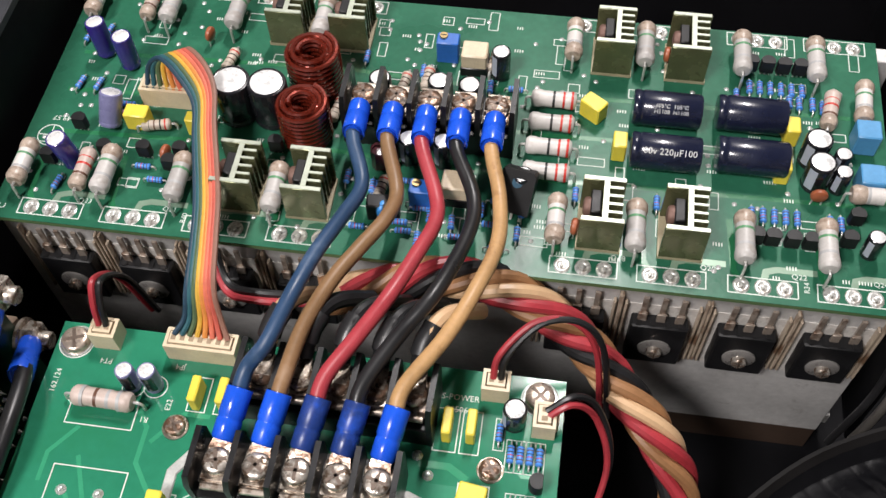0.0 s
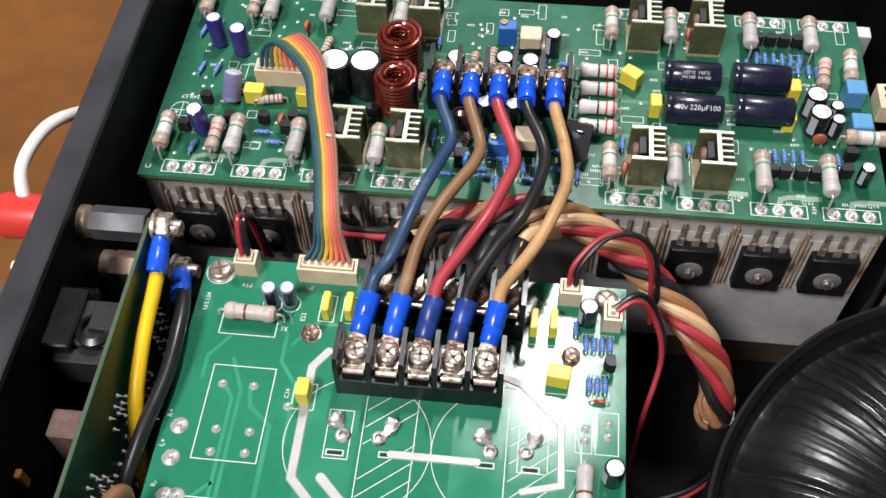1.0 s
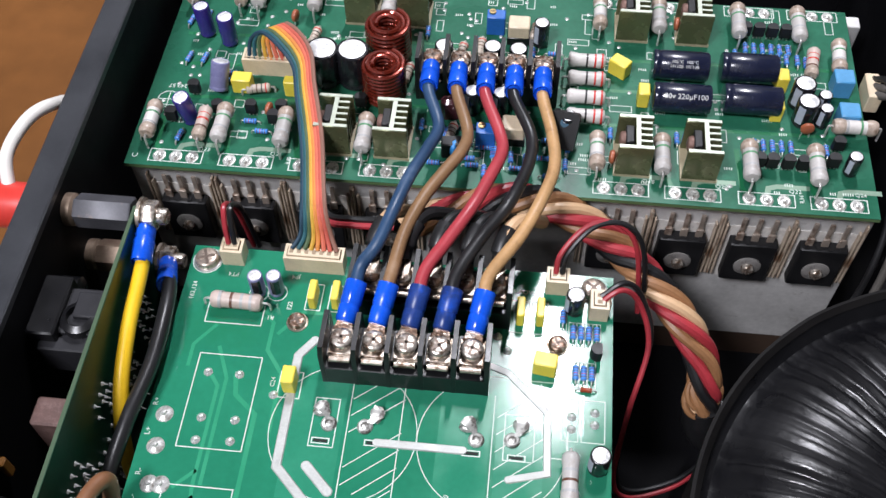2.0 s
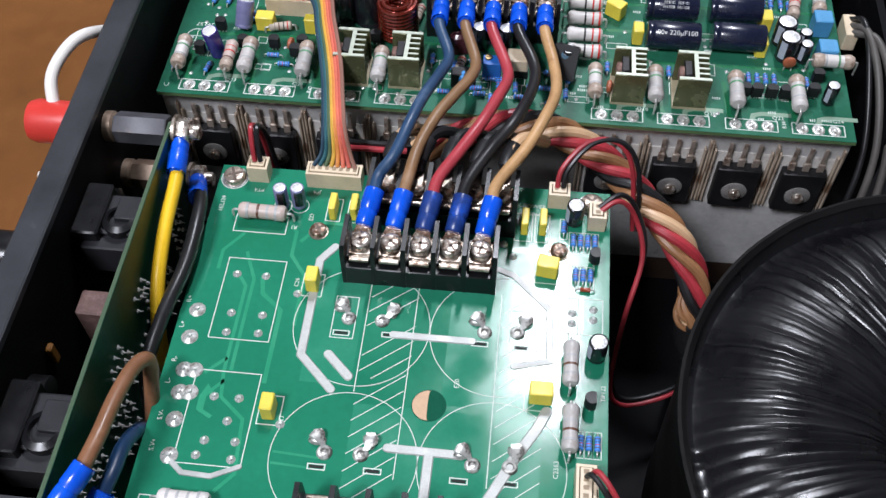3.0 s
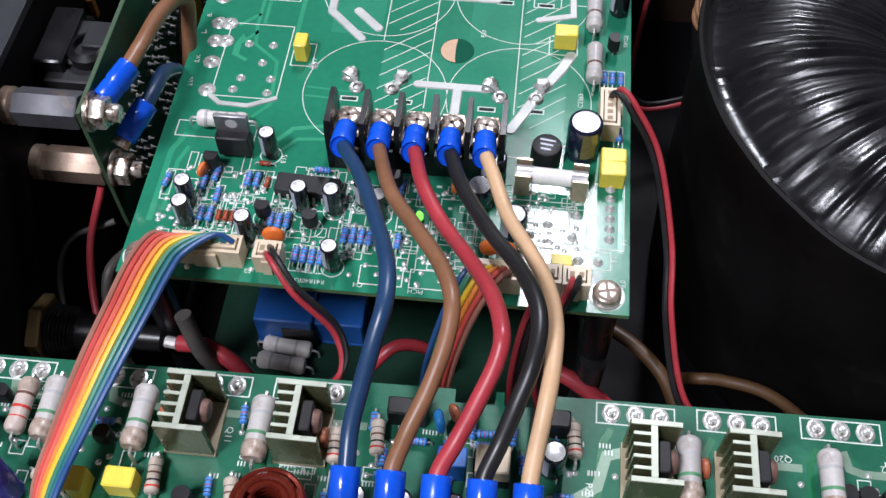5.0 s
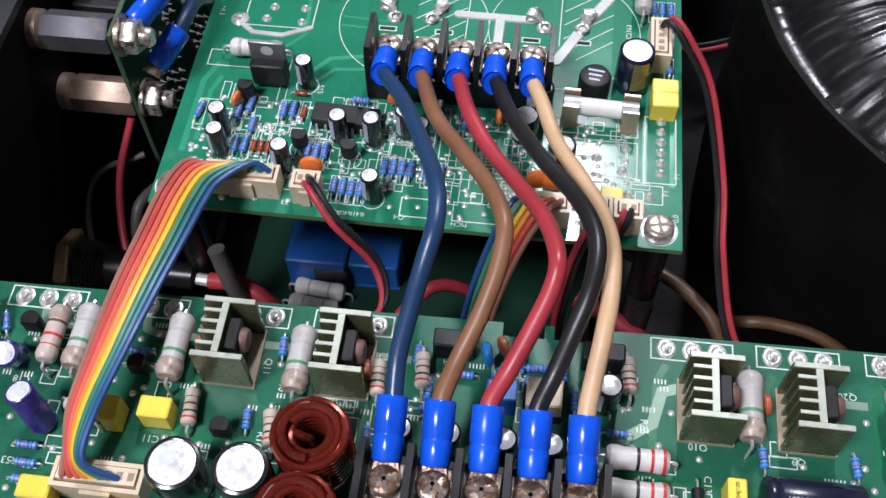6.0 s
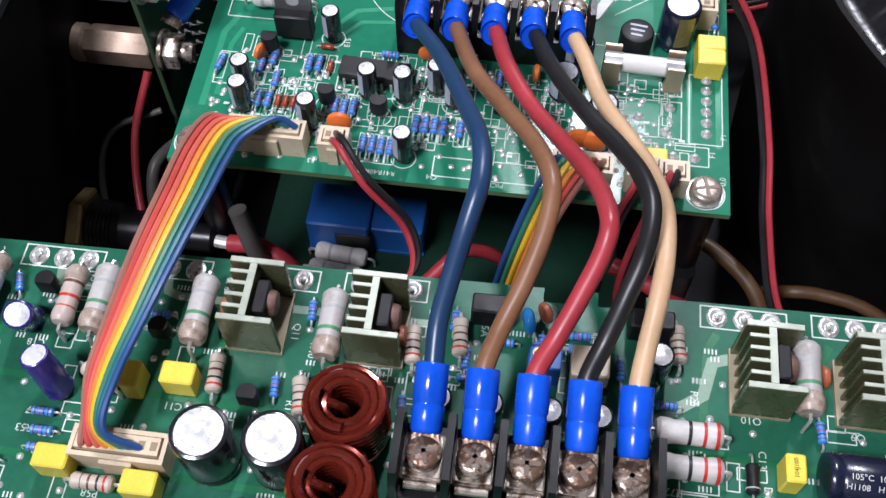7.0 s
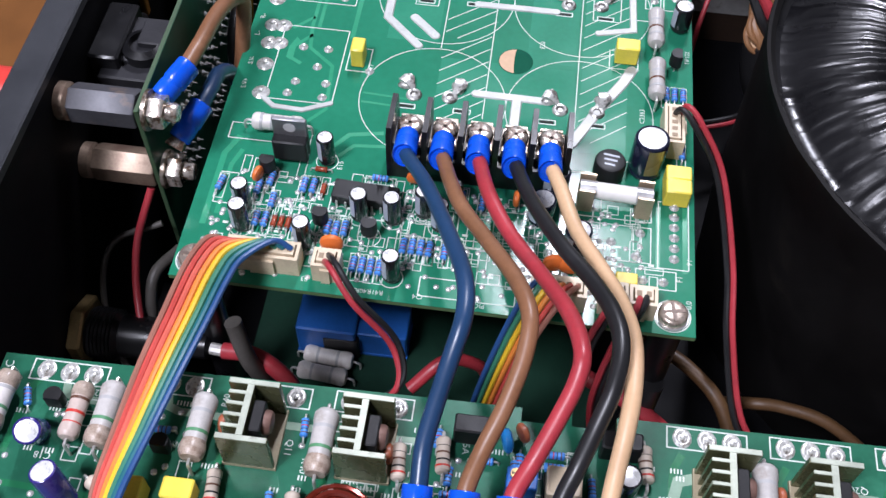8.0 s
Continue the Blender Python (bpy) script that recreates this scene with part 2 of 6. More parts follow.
W_WHITE = mat("white_cable", (0.78, 0.75, 0.70), 0.35, var=0.06, scale=50)
W_GREY = mat("dusty_black_wire", (0.085, 0.078, 0.07), 0.5, var=0.25, scale=90)
RIBBON = [mat("ribbon_" + n, c, 0.38, var=0.12, scale=120, bump=0.05, bscale=300) for n, c in (
    ("brown", (0.33, 0.14, 0.10)), ("crimson", (0.55, 0.075, 0.06)), ("coral", (0.66, 0.13, 0.09)), ("orange", (0.75, 0.24, 0.045)),
    ("yellow", (0.80, 0.50, 0.03)), ("green", (0.04, 0.20, 0.12)), ("teal", (0.015, 0.13, 0.16)), ("blue", (0.02, 0.075, 0.22)))]
DUSTY_RIBBON = [mat("dusty_ribbon_" + n, c, 0.5, var=0.22, scale=90, bump=0.08, bscale=300) for n, c in (
    ("brown", (0.26, 0.125, 0.09)), ("red", (0.52, 0.10, 0.07)), ("coral", (0.64, 0.15, 0.09)), ("orange", (0.66, 0.24, 0.055)),
    ("ochre", (0.62, 0.35, 0.05)), ("olive", (0.075, 0.12, 0.055)), ("teal", (0.018, 0.095, 0.115)), ("navy", (0.014, 0.045, 0.075)))]
SHRINK = mat("black_heat_shrink", (0.015, 0.015, 0.016), 0.38, var=0.3, scale=120, bump=0.2, bscale=250)
FILM = mat("black_transformer_film", (0.004, 0.004, 0.005), 0.30, spec=0.48, var=0.3, scale=60, bump=0.24, bscale=420, rvar=0.1)
FILM_SIDE = mat("matt_black_transformer_side", (0.0035, 0.003, 0.003), 0.58, spec=0.22, var=0.5, scale=30, bump=0.2, bscale=80, dirt=(0.012, 0.010, 0.008), dirt_scale=40, dirt_cut=0.6)
WOOD = mat("brown_table_top", (0.165, 0.064, 0.017), 0.6, spec=0.15, var=0.3, scale=6, bump=0.1, bscale=120)
WALL = mat("dim_room_paint", (0.20, 0.20, 0.20), 0.8, var=0.06, scale=3)
PINKFOAM = mat("speckled_pink_block", (0.11, 0.06, 0.052), 0.7, var=0.3, scale=200, bump=0.5, bscale=500, dirt=(0.16, 0.10, 0.09), dirt_scale=400, dirt_cut=0.5)
REDP = mat("red_binding_plastic", (0.62, 0.045, 0.035), 0.35, var=0.08, scale=80)
PAPER = mat("pale_paper", (0.6, 0.57, 0.5), 0.8, var=0.1, scale=20)

# ---- shape helpers; lengths in millimetres ----
MM = 0.001


def quads(bm, rings, closed=True, cap=True):
    """Skin between rings of points of equal length."""
    vs = [[bm.verts.new(p) for p in ring] for ring in rings]
    n = len(vs[0])
    for a, b in zip(vs, vs[1:]):
        for i in range(n if closed else n - 1):
            bm.faces.new((a[i], a[(i + 1) % n], b[(i + 1) % n], b[i]))
    if cap and closed:
        bm.faces.new(vs[0][::-1])
        bm.faces.new(vs[-1])
    return vs


def quads_mesh(rings):
    """A bmesh of its own, skinned between rings and capped."""
    bm = bmesh.new()
    quads(bm, rings)
    return bm


def box(bm, cx, cy, cz, sx, sy, sz, rz=0.0, ch=0.0, m=None):
    """A box by centre and size, with chamfered upright and top edges where ch is given."""
    hx, hy = sx / 2, sy / 2
    def ring(z, inset):
        a, b, c = hx - inset, hy - inset, ch
        if ch:
            return [(a - c, -b, z), (a, -b + c, z), (a, b - c, z), (a - c, b, z), (-a + c, b, z), (-a, b - c, z), (-a, -b + c, z), (-a + c, -b, z)]
        return [(a, -b, z), (a, b, z), (-a, b, z), (-a, -b, z)]
    rings = [ring(-sz / 2, 0), ring(sz / 2 - ch, 0), ring(sz / 2, ch)] if ch else [ring(-sz / 2, 0), ring(sz / 2, 0)]
    t = Matrix.Translation((cx, cy, cz)) @ Matrix.Rotation(radians(rz), 4, "Z")
    if m:
        t = m @ t
    quads(bm, [[t @ Vector(p) for p in r] for r in rings])
    return bm


def lathe(bm, profile, n=20, m=None):
    """Turns (radius, z) round z; ends with radius 0 close to a point."""
    m = m or Matrix()
    rings = []
    for r, z in profile:
        r = max(r, 0.01)
        rings.append([m @ Vector((r * math.cos(2 * math.pi * i / n), r * math.sin(2 * math.pi * i / n), z)) for i in range(n)])
    quads(bm, rings)
    return bm


def axis(p, q):
    """A pose whose z runs from p to q."""
    d = Vector(q) - Vector(p)
    return Matrix.Translation(p) @ d.to_track_quat("Z", "Y").to_matrix().to_4x4(), d.length


def rod(bm, p, q, r, n=12, r2=None):
    m, length = axis(p, q)
    return lathe(bm, [(r, 0), (r if r2 is None else r2, length)], n, m)


def smooth_line(pts, per=8):
    pts = [Vector(p) for p in pts]
    if len(pts) < 3:
        return pts
    out, ext = [], [pts[0] * 2 - pts[1], *pts, pts[-1] * 2 - pts[-2]]
    for a, b, c, d in zip(ext, ext[1:], ext[2:], ext[3:]):
        for k in range(per):
            t = k / per
            out.append(0.5 * (2 * b + (c - a) * t + (2 * a - 5 * b + 4 * c - d) * t * t + (3 * b - a - 3 * c + d) * t ** 3))
    return out + [pts[-1]]


def tube(bm, pts, r, n=10, per=8, smooth=True):
    line = smooth_line(pts, per) if smooth else [Vector(p) for p in pts]
    rings, side = [], None
    for i, p in enumerate(line):
        way = (line[min(i + 1, len(line) - 1)] - line[max(i - 1, 0)]).normalized()
        if side is None:
            side = way.orthogonal().normalized()
        side = (side - way * side.dot(way)).normalized()
        up = way.cross(side)
        rr = r[min(i, len(r) - 1)] if isinstance(r, (list, tuple)) else r
        rings.append([p + rr * (math.cos(2 * math.pi * k / n) * side + math.sin(2 * math.pi * k / n) * up) for k in range(n)])
    quads(bm, rings)
    return bm


def strip(bm, pts, w, z, closed=False, thick=0.0):
    """A flat band along a line in the plan; thick gives it a raised body."""
    pts = [Vector((p[0], p[1], 0)) for p in pts]
    if closed:
        pts = pts + [pts[0], pts[1]]
    left, right = [], []
    for i, p in enumerate(pts):
        a = (p - pts[i - 1]).normalized() if i else None
        b = (pts[i + 1] - p).normalized() if i < len(pts) - 1 else None
        d = ((a or b) + (b or a))
        d = d.normalized() if d.length > 1e-6 else (a or b)
        nrm = Vector((-d.y, d.x, 0))
        k = w / 2 / max(0.5, abs(nrm.dot(Vector((-(b or a).y, (b or a).x, 0)))))
        left.append(p + nrm * k)
        right.append(p - nrm * k)
    if closed:
        left, right = left[1:], right[1:]
    if not thick:
        lv = [bm.verts.new((v.x, v.y, z)) for v in left]
        rv = [bm.verts.new((v.x, v.y, z)) for v in right]
        for i in range(len(lv) - 1):
            bm.faces.new((rv[i], rv[i + 1], lv[i + 1], lv[i]))
    else:
        rings = [[(r.x, r.y, z), (r.x * 0.9 + q.x * 0.1, r.y * 0.9 + q.y * 0.1, z + thick), (q.x * 0.9 + r.x * 0.1, q.y * 0.9 + r.y * 0.1, z + thick), (q.x, q.y, z)] for q, r in zip(left, right)]
        quads(bm, rings)
    return bm


def arc(cx, cy, r, a0=0, a1=360, n=40):
    return [(cx + r * math.cos(radians(a0 + (a1 - a0) * i / n)), cy + r * math.sin(radians(a0 + (a1 - a0) * i / n))) for i in range(n + 1)]


def bmesh_new():
    return bmesh.new()


def finish(bm, name, material):
    bmesh.ops.recalc_face_normals(bm, faces=bm.faces)
    bm.transform(Matrix.Scale(MM, 4))
    me = bpy.data.meshes.new(name)
    bm.to_mesh(me)
    bm.free()
    me.polygons.foreach_set("use_smooth", [True] * len(me.polygons))
    me.set_sharp_from_angle(angle=radians(35))
    me.materials.append(material)
    return me


def part(name, bm, material, parent=None, label="", at=None):
    """Links a bmesh as one mesh object under a thing or a part."""
    ob = new(name, bm if isinstance(bm, bpy.types.Mesh) else finish(bm, name, material))
    if parent:
        ob.parent = parent
    if at:
        ob.matrix_basis = at
    return tagged(ob, label) if label else ob


def thing(name, label, category, group="", kind=""):
    return tagged(new(name), label, category, group, kind)


def mmpose(x, y, z, rx=0, ry=0, rz=0):
    return pose(x * MM, y * MM, z * MM, rx, ry, rz)


MADE = {}


def place(key, build, m):
    """The first call of a key builds the thing, later calls copy it."""
    if key not in MADE:
        MADE[key] = build()
        MADE[key].matrix_basis = m
        return MADE[key]
    return copy_thing(MADE[key], m)


def lettering(text, size, material, parent, m, name="lettering"):
    """Flat printed characters in the built-in font; size in millimetres."""
    cu = bpy.data.curves.new(name, "FONT")
    cu.body, cu.size, cu.align_x, cu.align_y, cu.resolution_u = text, size * MM, "CENTER", "CENTER", 2
    tmp = new("tmp_text", cu)
    me = bpy.data.meshes.new_from_object(tmp)
    bpy.data.objects.remove(tmp)
    me.materials.clear()
    me.materials.append(material)
    ob = new(name, me)
    ob.parent = parent
    ob.matrix_basis = m
    return ob

# ---- component builders (base on z = 0, millimetres) ----
BAND = {c: mat("band_" + c, v, 0.45) for c, v in dict(black=(0.015, 0.014, 0.014), brown=(0.12, 0.05, 0.03), red=(0.55, 0.03, 0.02), orange=(0.65, 0.2, 0.03), green=(0.08, 0.25, 0.12),
                                                     gold=(0.36, 0.24, 0.08), silver=(0.4, 0.4, 0.4), violet=(0.16, 0.07, 0.25)).items()}


def resistor(length, dia, body, bands, label, group, h=0.8, lead=2.2, end=None):
    """A lying axial resistor along x, with swollen ends, colour bands and bent leads."""
    t = thing("resistor", label, "resistor", group)
    r, hl = dia / 2, length / 2
    c = h + r
    m = Matrix.Translation((0, 0, c)) @ Matrix.Rotation(radians(90), 4, "Y")
    e = min(length * 0.2, dia * 0.55)
    prof = [(r * 0.25, -hl), (r * 0.75, -hl + 0.04 * dia), (r * 0.98, -hl + e * 0.35), (r, -hl + e * 0.6), (r * 0.985, -hl + e), (r * 0.9, -hl + e * 1.35), (r * 0.9, hl - e * 1.35), (r * 0.985, hl - e), (r, hl - e * 0.6), (r * 0.98, hl - e * 0.35), (r * 0.75, hl - 0.04 * dia), (r * 0.25, hl)]
    n = 18 if dia > 3 else 10
    part("body", lathe(bmesh_new(), prof, n, m), body, t)
    for pos, colour in bands:
        x, w = (pos - 0.5) * length, length * 0.052
        rr = (r if abs(x) > hl - e * 1.2 else r * 0.9) + dia * 0.008
        part("band", lathe(bmesh_new(), [(rr - 0.1, x - w / 2), (rr, x - w / 2), (rr, x + w / 2), (rr - 0.1, x + w / 2)], n, m), BAND[colour], t)
    if end:
        for sg in end:
            part("resin_smear", lathe(bmesh_new(), [(r * 0.3, hl + 0.15), (r * 0.8, hl + 0.06), (r * 1.03, hl - e * 0.35), (r * 1.045, hl - e * 0.6), (r * 1.03, hl - e * 0.95), (r * 0.93, hl - e * 1.3)], n, m @ Matrix.Rotation(radians(0 if sg > 0 else 180), 4, "X")), RESIN, t)
    lr = 0.42 if dia > 3 else 0.25
    for s in (-1, 1):
        part("lead", tube(bmesh_new(), [(s * (hl - 0.3), 0, c), (s * (hl + lead * 0.6), 0, c), (s * (hl + lead), 0, c - lead * 0.45), (s * (hl + lead), 0, -0.3)], lr, 6, 4), LEADW, t)
    return t


def capacitor(dia, h, sleeve, label, group, stripe=None, lift=0.6, ticks=True):
    """An upright electrolytic can: sleeve with a neck and rolled shoulder, scored metal top, printed stripe."""
    t = thing("electrolytic_capacitor", label, "capacitor", group)
    r = dia / 2
    n = 26 if dia > 7 else 16
    m = Matrix.Translation((0, 0, lift))
    part("sleeve", lathe(bmesh_new(), [(r * 0.7, 0), (r * 0.93, 0.1), (r, 0.6), (r, h * 0.1), (r * 0.955, h * 0.14), (r, h * 0.19), (r, h - 0.7), (r * 0.96, h - 0.2), (r * 0.86, h), (r * 0.8, h - 0.15)], n, m), sleeve, t)
    top = bmesh_new()
    lathe(top, [(r * 0.82, h - 0.5), (r * 0.82, h - 0.12), (r * 0.76, h - 0.04), (0.02, h - 0.04)], n, m)
    part("top", top, CAP_TOP, t)
    if dia >= 7 and ticks:
        sc = bmesh_new()
        for a in (20, 80, 140):
            c, s = math.cos(radians(a)) * r * 0.6, math.sin(radians(a)) * r * 0.6
            strip(sc, [(-c, -s), (c, s)], 0.10, lift + h - 0.015)
        part("vent_score", sc, STEEL, t)
    if stripe:
        st = bmesh_new()
        a0, a1, rr = radians(stripe[1]), radians(stripe[2]), r + 0.03
        rings = [[(rr * math.cos(a0 + (a1 - a0) * k / 6), rr * math.sin(a0 + (a1 - a0) * k / 6), z) for k in range(7)] for z in (lift + h * 0.2, lift + h - 0.75)]
        quads(st, rings, closed=False)
        part("stripe", st, stripe[0], t)
    for s in (-1, 1):
        part("lead", rod(bmesh_new(), (s * dia * 0.22, 0, -0.3), (s * dia * 0.22, 0, lift + 0.3), 0.28, 6), LEADW, t)
    return t


def film_box(sx, sy, h, label, group, body=None):
    """A boxed film capacitor with softened edges and a printed bar on top."""
    t = thing("film_capacitor", label, "capacitor", group)
    part("case", box(bmesh_new(), 0, 0, h / 2 + 0.5, sx, sy, h, ch=0.35), body or YELLOW_CAP, t)
    for s in (-1, 1):
        p = (s * sx * 0.38, 0) if sx >= sy else (0, s * sy * 0.38)
        part("lead", rod(bmesh_new(), (*p, -0.3), (*p, 0.8), 0.28, 6), LEADW, t)
    return t


def small_transistor(label="small black half-round plastic transistor on the board", group="small transistors", rz=0):
    t = thing("transistor", label, "transistor", group)
    prof = [(2.3 * math.cos(radians(a)), 2.3 * math.sin(radians(a))) for a in range(-35, 216, 25)]
    b = bmesh_new()
    quads(b, [[(x, y, z) for x, y in prof] for z in (2.2, 6.3)] + [[(x * 0.93, y * 0.93, 6.7) for x, y in prof]])
    part("body", b, BLACKM, t)
    for x in (-1.27, 0, 1.27):
        part("lead", box(bmesh_new(), x, 0.3, 1.0, 0.45, 0.4, 2.6), LEADW, t)
    return t


def disc(dia, thick, h, material, label, group):
    t = thing("disc_capacitor", label, "capacitor", group)
    r = dia / 2
    m = Matrix.Translation((0, 0, h + r)) @ Matrix.Rotation(radians(90), 4, "X")
    part("body", lathe(bmesh_new(), [(0.02, -thick / 2), (r * 0.7, -thick * 0.46), (r * 0.95, -thick * 0.25), (r, 0), (r * 0.95, thick * 0.25), (r * 0.7, thick * 0.46), (0.02, thick / 2)], 20, m), material, t)
    for s in (-1, 1):
        part("lead", rod(bmesh_new(), (s * r * 0.6, 0, -0.3), (s * r * 0.5, 0, h + r * 0.5), 0.28, 6), LEADW, t)
    return t


def wound_coil(label, group):
    """A three-layer air coil of thick red enamelled wire, wound as real turns round an upright axis."""
    t = thing("wound_coil", label, "coil", group)
    for layer, (r, z0, turns) in enumerate(((3.7, 1.2, 9), (5.2, 1.9, 9), (6.7, 1.2, 9))):
        pts = []
        steps = turns * 20
        for k in range(steps + 1):
            a = 2 * math.pi * k / 20 + layer * 2.0
            pts.append((r * math.cos(a), r * math.sin(a), z0 + 1.62 * k / 20))
        part("winding_layer", tube(bmesh_new(), pts, 0.82, 8, smooth=False), COPPER, t)
    part("inner_tail", tube(bmesh_new(), [(3.0, 1.2, 15.0), (1.2, 0.6, 13.6), (0.2, 0.0, 11), (0, 0, 0)], 0.8, 8), COPPER, t)
    part("outer_tail", tube(bmesh_new(), [(6.7, -0.8, 3), (7.2, -2.4, 1.5), (7.2, -3.0, 0)], 0.8, 8), COPPER, t)
    return t


def finned_heatsink(label, group):
    """A short extruded sink: spine with comb teeth to +x, end plates, and a bolted transistor on the -x side."""
    t = thing("finned_heatsink", label, "heatsink", group)
    H = 14.0
    part("spine", box(bmesh_new(), 0.6, 0, H / 2 + 1.2, 1.6, 12.6, H), OLIVE, t)
    for s in (-1, 1):
        part("end_plate", box(bmesh_new(), 0, s * 6.9, H / 2 + 1.2, 12.0, 1.3, H, ch=0.15), OLIVE, t)
        part("plate_edge", box(bmesh_new(), 0, s * 6.9, H + 1.35, 11.6, 1.2, 0.3), HSEDGE, t)
    part("spine_edge", box(bmesh_new(), 0.6, 0, H + 1.33, 1.5, 12.4, 0.3), HSEDGE, t)
    for k in range(4):
        y = -4.1 + k * 2.75
        part("fin", box(bmesh_new(), 3.3, y, H / 2 + 1.2, 4.0, 0.85, H), OLIVE, t)
        part("fin_edge", box(bmesh_new(), 3.3, y, H + 1.35, 3.9, 0.75, 0.3), HSEDGE, t)
    part("pad", box(bmesh_new(), 0, 0, 0.6, 12.6, 15.2, 1.2), mat("tan_insulating_pad", (0.38, 0.32, 0.21), 0.6, var=0.2, scale=150), t)
    part("driver_transistor", box(bmesh_new(), -2.0, 0.3, 8.6, 2.8, 7.6, 10.4, ch=0.3), BLACKM, t, "black plastic power transistor")
    part("bolt", lathe(bmesh_new(), [(0.02, 0), (2.9, 0), (2.9, 1.0), (2.5, 1.7), (1.4, 2.0), (0.02, 2.1)], 16, Matrix.Translation((-3.4, 0.3, 10.4)) @ Matrix.Rotation(radians(-90), 4, "Y")), MATT_BOLT, t)
    return t


def phillips(bm, r, h, m):
    """A domed pan head, left whole; cross_slot draws its recess."""
    lathe(bm, [(r, 0), (r, h * 0.6), (r * 0.95, h * 0.8), (r * 0.82, h * 0.94), (r * 0.55, h), (0.02, h * 1.01)], 22, m)
    return bm


# Two dark bars, slightly proud of the head, paint the recess's shade.
def cross_slot(r, h, m):
    b = bmesh_new()
    for a in (0, 90):
        box(b, 0, 0, h * 0.975, r * 1.5, r * 0.24, h * 0.10, m=m @ Matrix.Rotation(radians(a), 4, "Z"))
    return b


SLOTM = mat("cross_recess_shade", (0.13, 0.095, 0.075), 0.45, metal=0.4, var=0.4, scale=400)


def terminal_strip(label, screw, wires_side, group="terminal strips", n=5):
    """A five-way barrier strip along x, pitch 10; wires enter from wires_side (+1 or -1 in y)."""
    t = thing("terminal_strip", label, "terminal strip", group)
    w = n * 10 + 1.4
    b = bmesh_new()
    box(b, 0, 0, 4.5, w, 15.5, 9.0, ch=0.3)
    box(b, 0, 0, 9.8, w, 8.6, 1.8)
    part("base", b, BLACKP, t)
    for k in range(n + 1):
        f = bmesh_new()
        prof = [(-7.9, 0), (7.9, 0), (7.9, 16.2), (6.6, 19.6), (-6.6, 19.6), (-7.9, 16.2)]
        x = (k - n / 2) * 10
        quads(f, [[(x + s, y, z) for y, z in prof] for s in (-0.75, 0.75)])
        part("barrier", f, BLACKP, t)
    for k in range(n):
        x = (k - (n - 1) / 2) * 10
        p = bmesh_new()
        box(p, x, 0, 11.3, 7.8, 9.6, 1.2, ch=0.2)
        part("clamp_plate", p, CLAMP, t)
        part("clamp_roll", rod(bmesh_new(), (x - 3.2, -wires_side * 5.6, 11.3), (x + 3.2, -wires_side * 5.6, 11.3), 0.95, 10), CLAMP, t)
        s = bmesh_new()
        phillips(s, 3.6, 2.5, Matrix.Translation((x, 0, 13.0)) @ Matrix.Rotation(radians(17 + 37 * k), 4, "Z"))
        lathe(s, [(3.0, 0), (3.0, 1.4)], 14, Matrix.Translation((x, 0, 11.8)))
        sc = part("screw", s, screw, t)
        part("cross_slot", cross_slot(3.6, 2.5, Matrix.Translation((x, 0, 13.05)) @ Matrix.Rotation(radians(17 + 37 * k), 4, "Z")), SLOTM, sc)
        q = bmesh_new()
        box(q, x, 0, 12.3, 7.2, 8.6, 0.6, ch=0.15)
        part("washer_plate", q, CLAMP, t)
    return t


def pin_header(pins, label, group, pitch=2.5, depth=6.0, h=7.5, along="x"):
    """A cream shrouded wire connector, open at the top, with a notched side and crimp slots."""
    t = thing("wire_connector", label, "connector", group)
    w = pins * pitch + 2.4
    r = Matrix.Rotation(radians(90), 4, "Z") if along == "y" else Matrix()
    b = bmesh_new()
    loops = []
    for k, z in ((0, 0), (0, h), (0.9, h), (0.9, 2.6)):
        a, c = w / 2 - k, depth / 2 - k
        loops.append([r @ Vector(q) for q in ((a, -c, z), (a, c, z), (-a, c, z), (-a, -c, z))])
    quads(b, loops)
    part("shroud", b, CREAM, t)
    part("key_rib", box(bmesh_new(), 0, -depth / 2 - 0.35, h * 0.42, w * 0.34, 0.7, h * 0.8, m=r), CREAM, t)
    p = bmesh_new()
    box(p, 0, 0.1, h * 0.62, w - 2.6, depth - 2.6, h * 0.9, m=r)
    part("plug", p, CREAM, t)
    # Slots are thin squares in a darker tone, painting the shade of openings.
    for k in range(pins):
        x = (k - (pins - 1) / 2) * pitch
        part("crimp_slot", box(bmesh_new(), x, 0.1, h * 1.08, 1.3, 1.6, 0.12, m=r), mat("dark_slot", (0.30, 0.22, 0.14), 0.6), t)
    return t


def chip(pins, label):
    t = thing("chip", label, "chip")
    w = pins * 1.27 + 0.8
    part("body", box(bmesh_new(), 0, 0, 2.6, w, 6.4, 3.4, ch=0.3), BLACKM, t)
    for k in range(pins // 2):
        for s in (-1, 1):
            part("pin", box(bmesh_new(), (k - (pins / 2 - 1) / 2) * 2.54, s * 3.7, 1.2, 0.6, 0.5, 2.6), LEADW, t)
    return t


SOLDER_MESH = finish(lathe(bmesh_new(), [(1.5, 0), (1.25, 0.35), (0.8, 0.7), (0.55, 1.2), (0.02, 1.35)], 12), "solder_joint", SOLDER)
PAD_MESH = finish(lathe(bmesh_new(), [(2.35, 0), (2.3, 0.16), (1.9, 0.34), (1.45, 0.36), (1.05, 0.16), (0.95, 0.06), (0.62, 0.08), (0.55, 0.8), (0.02, 0.95)], 16, Matrix.Diagonal((1.0, 1.14, 1, 1))), "solder_pad", FLUX)
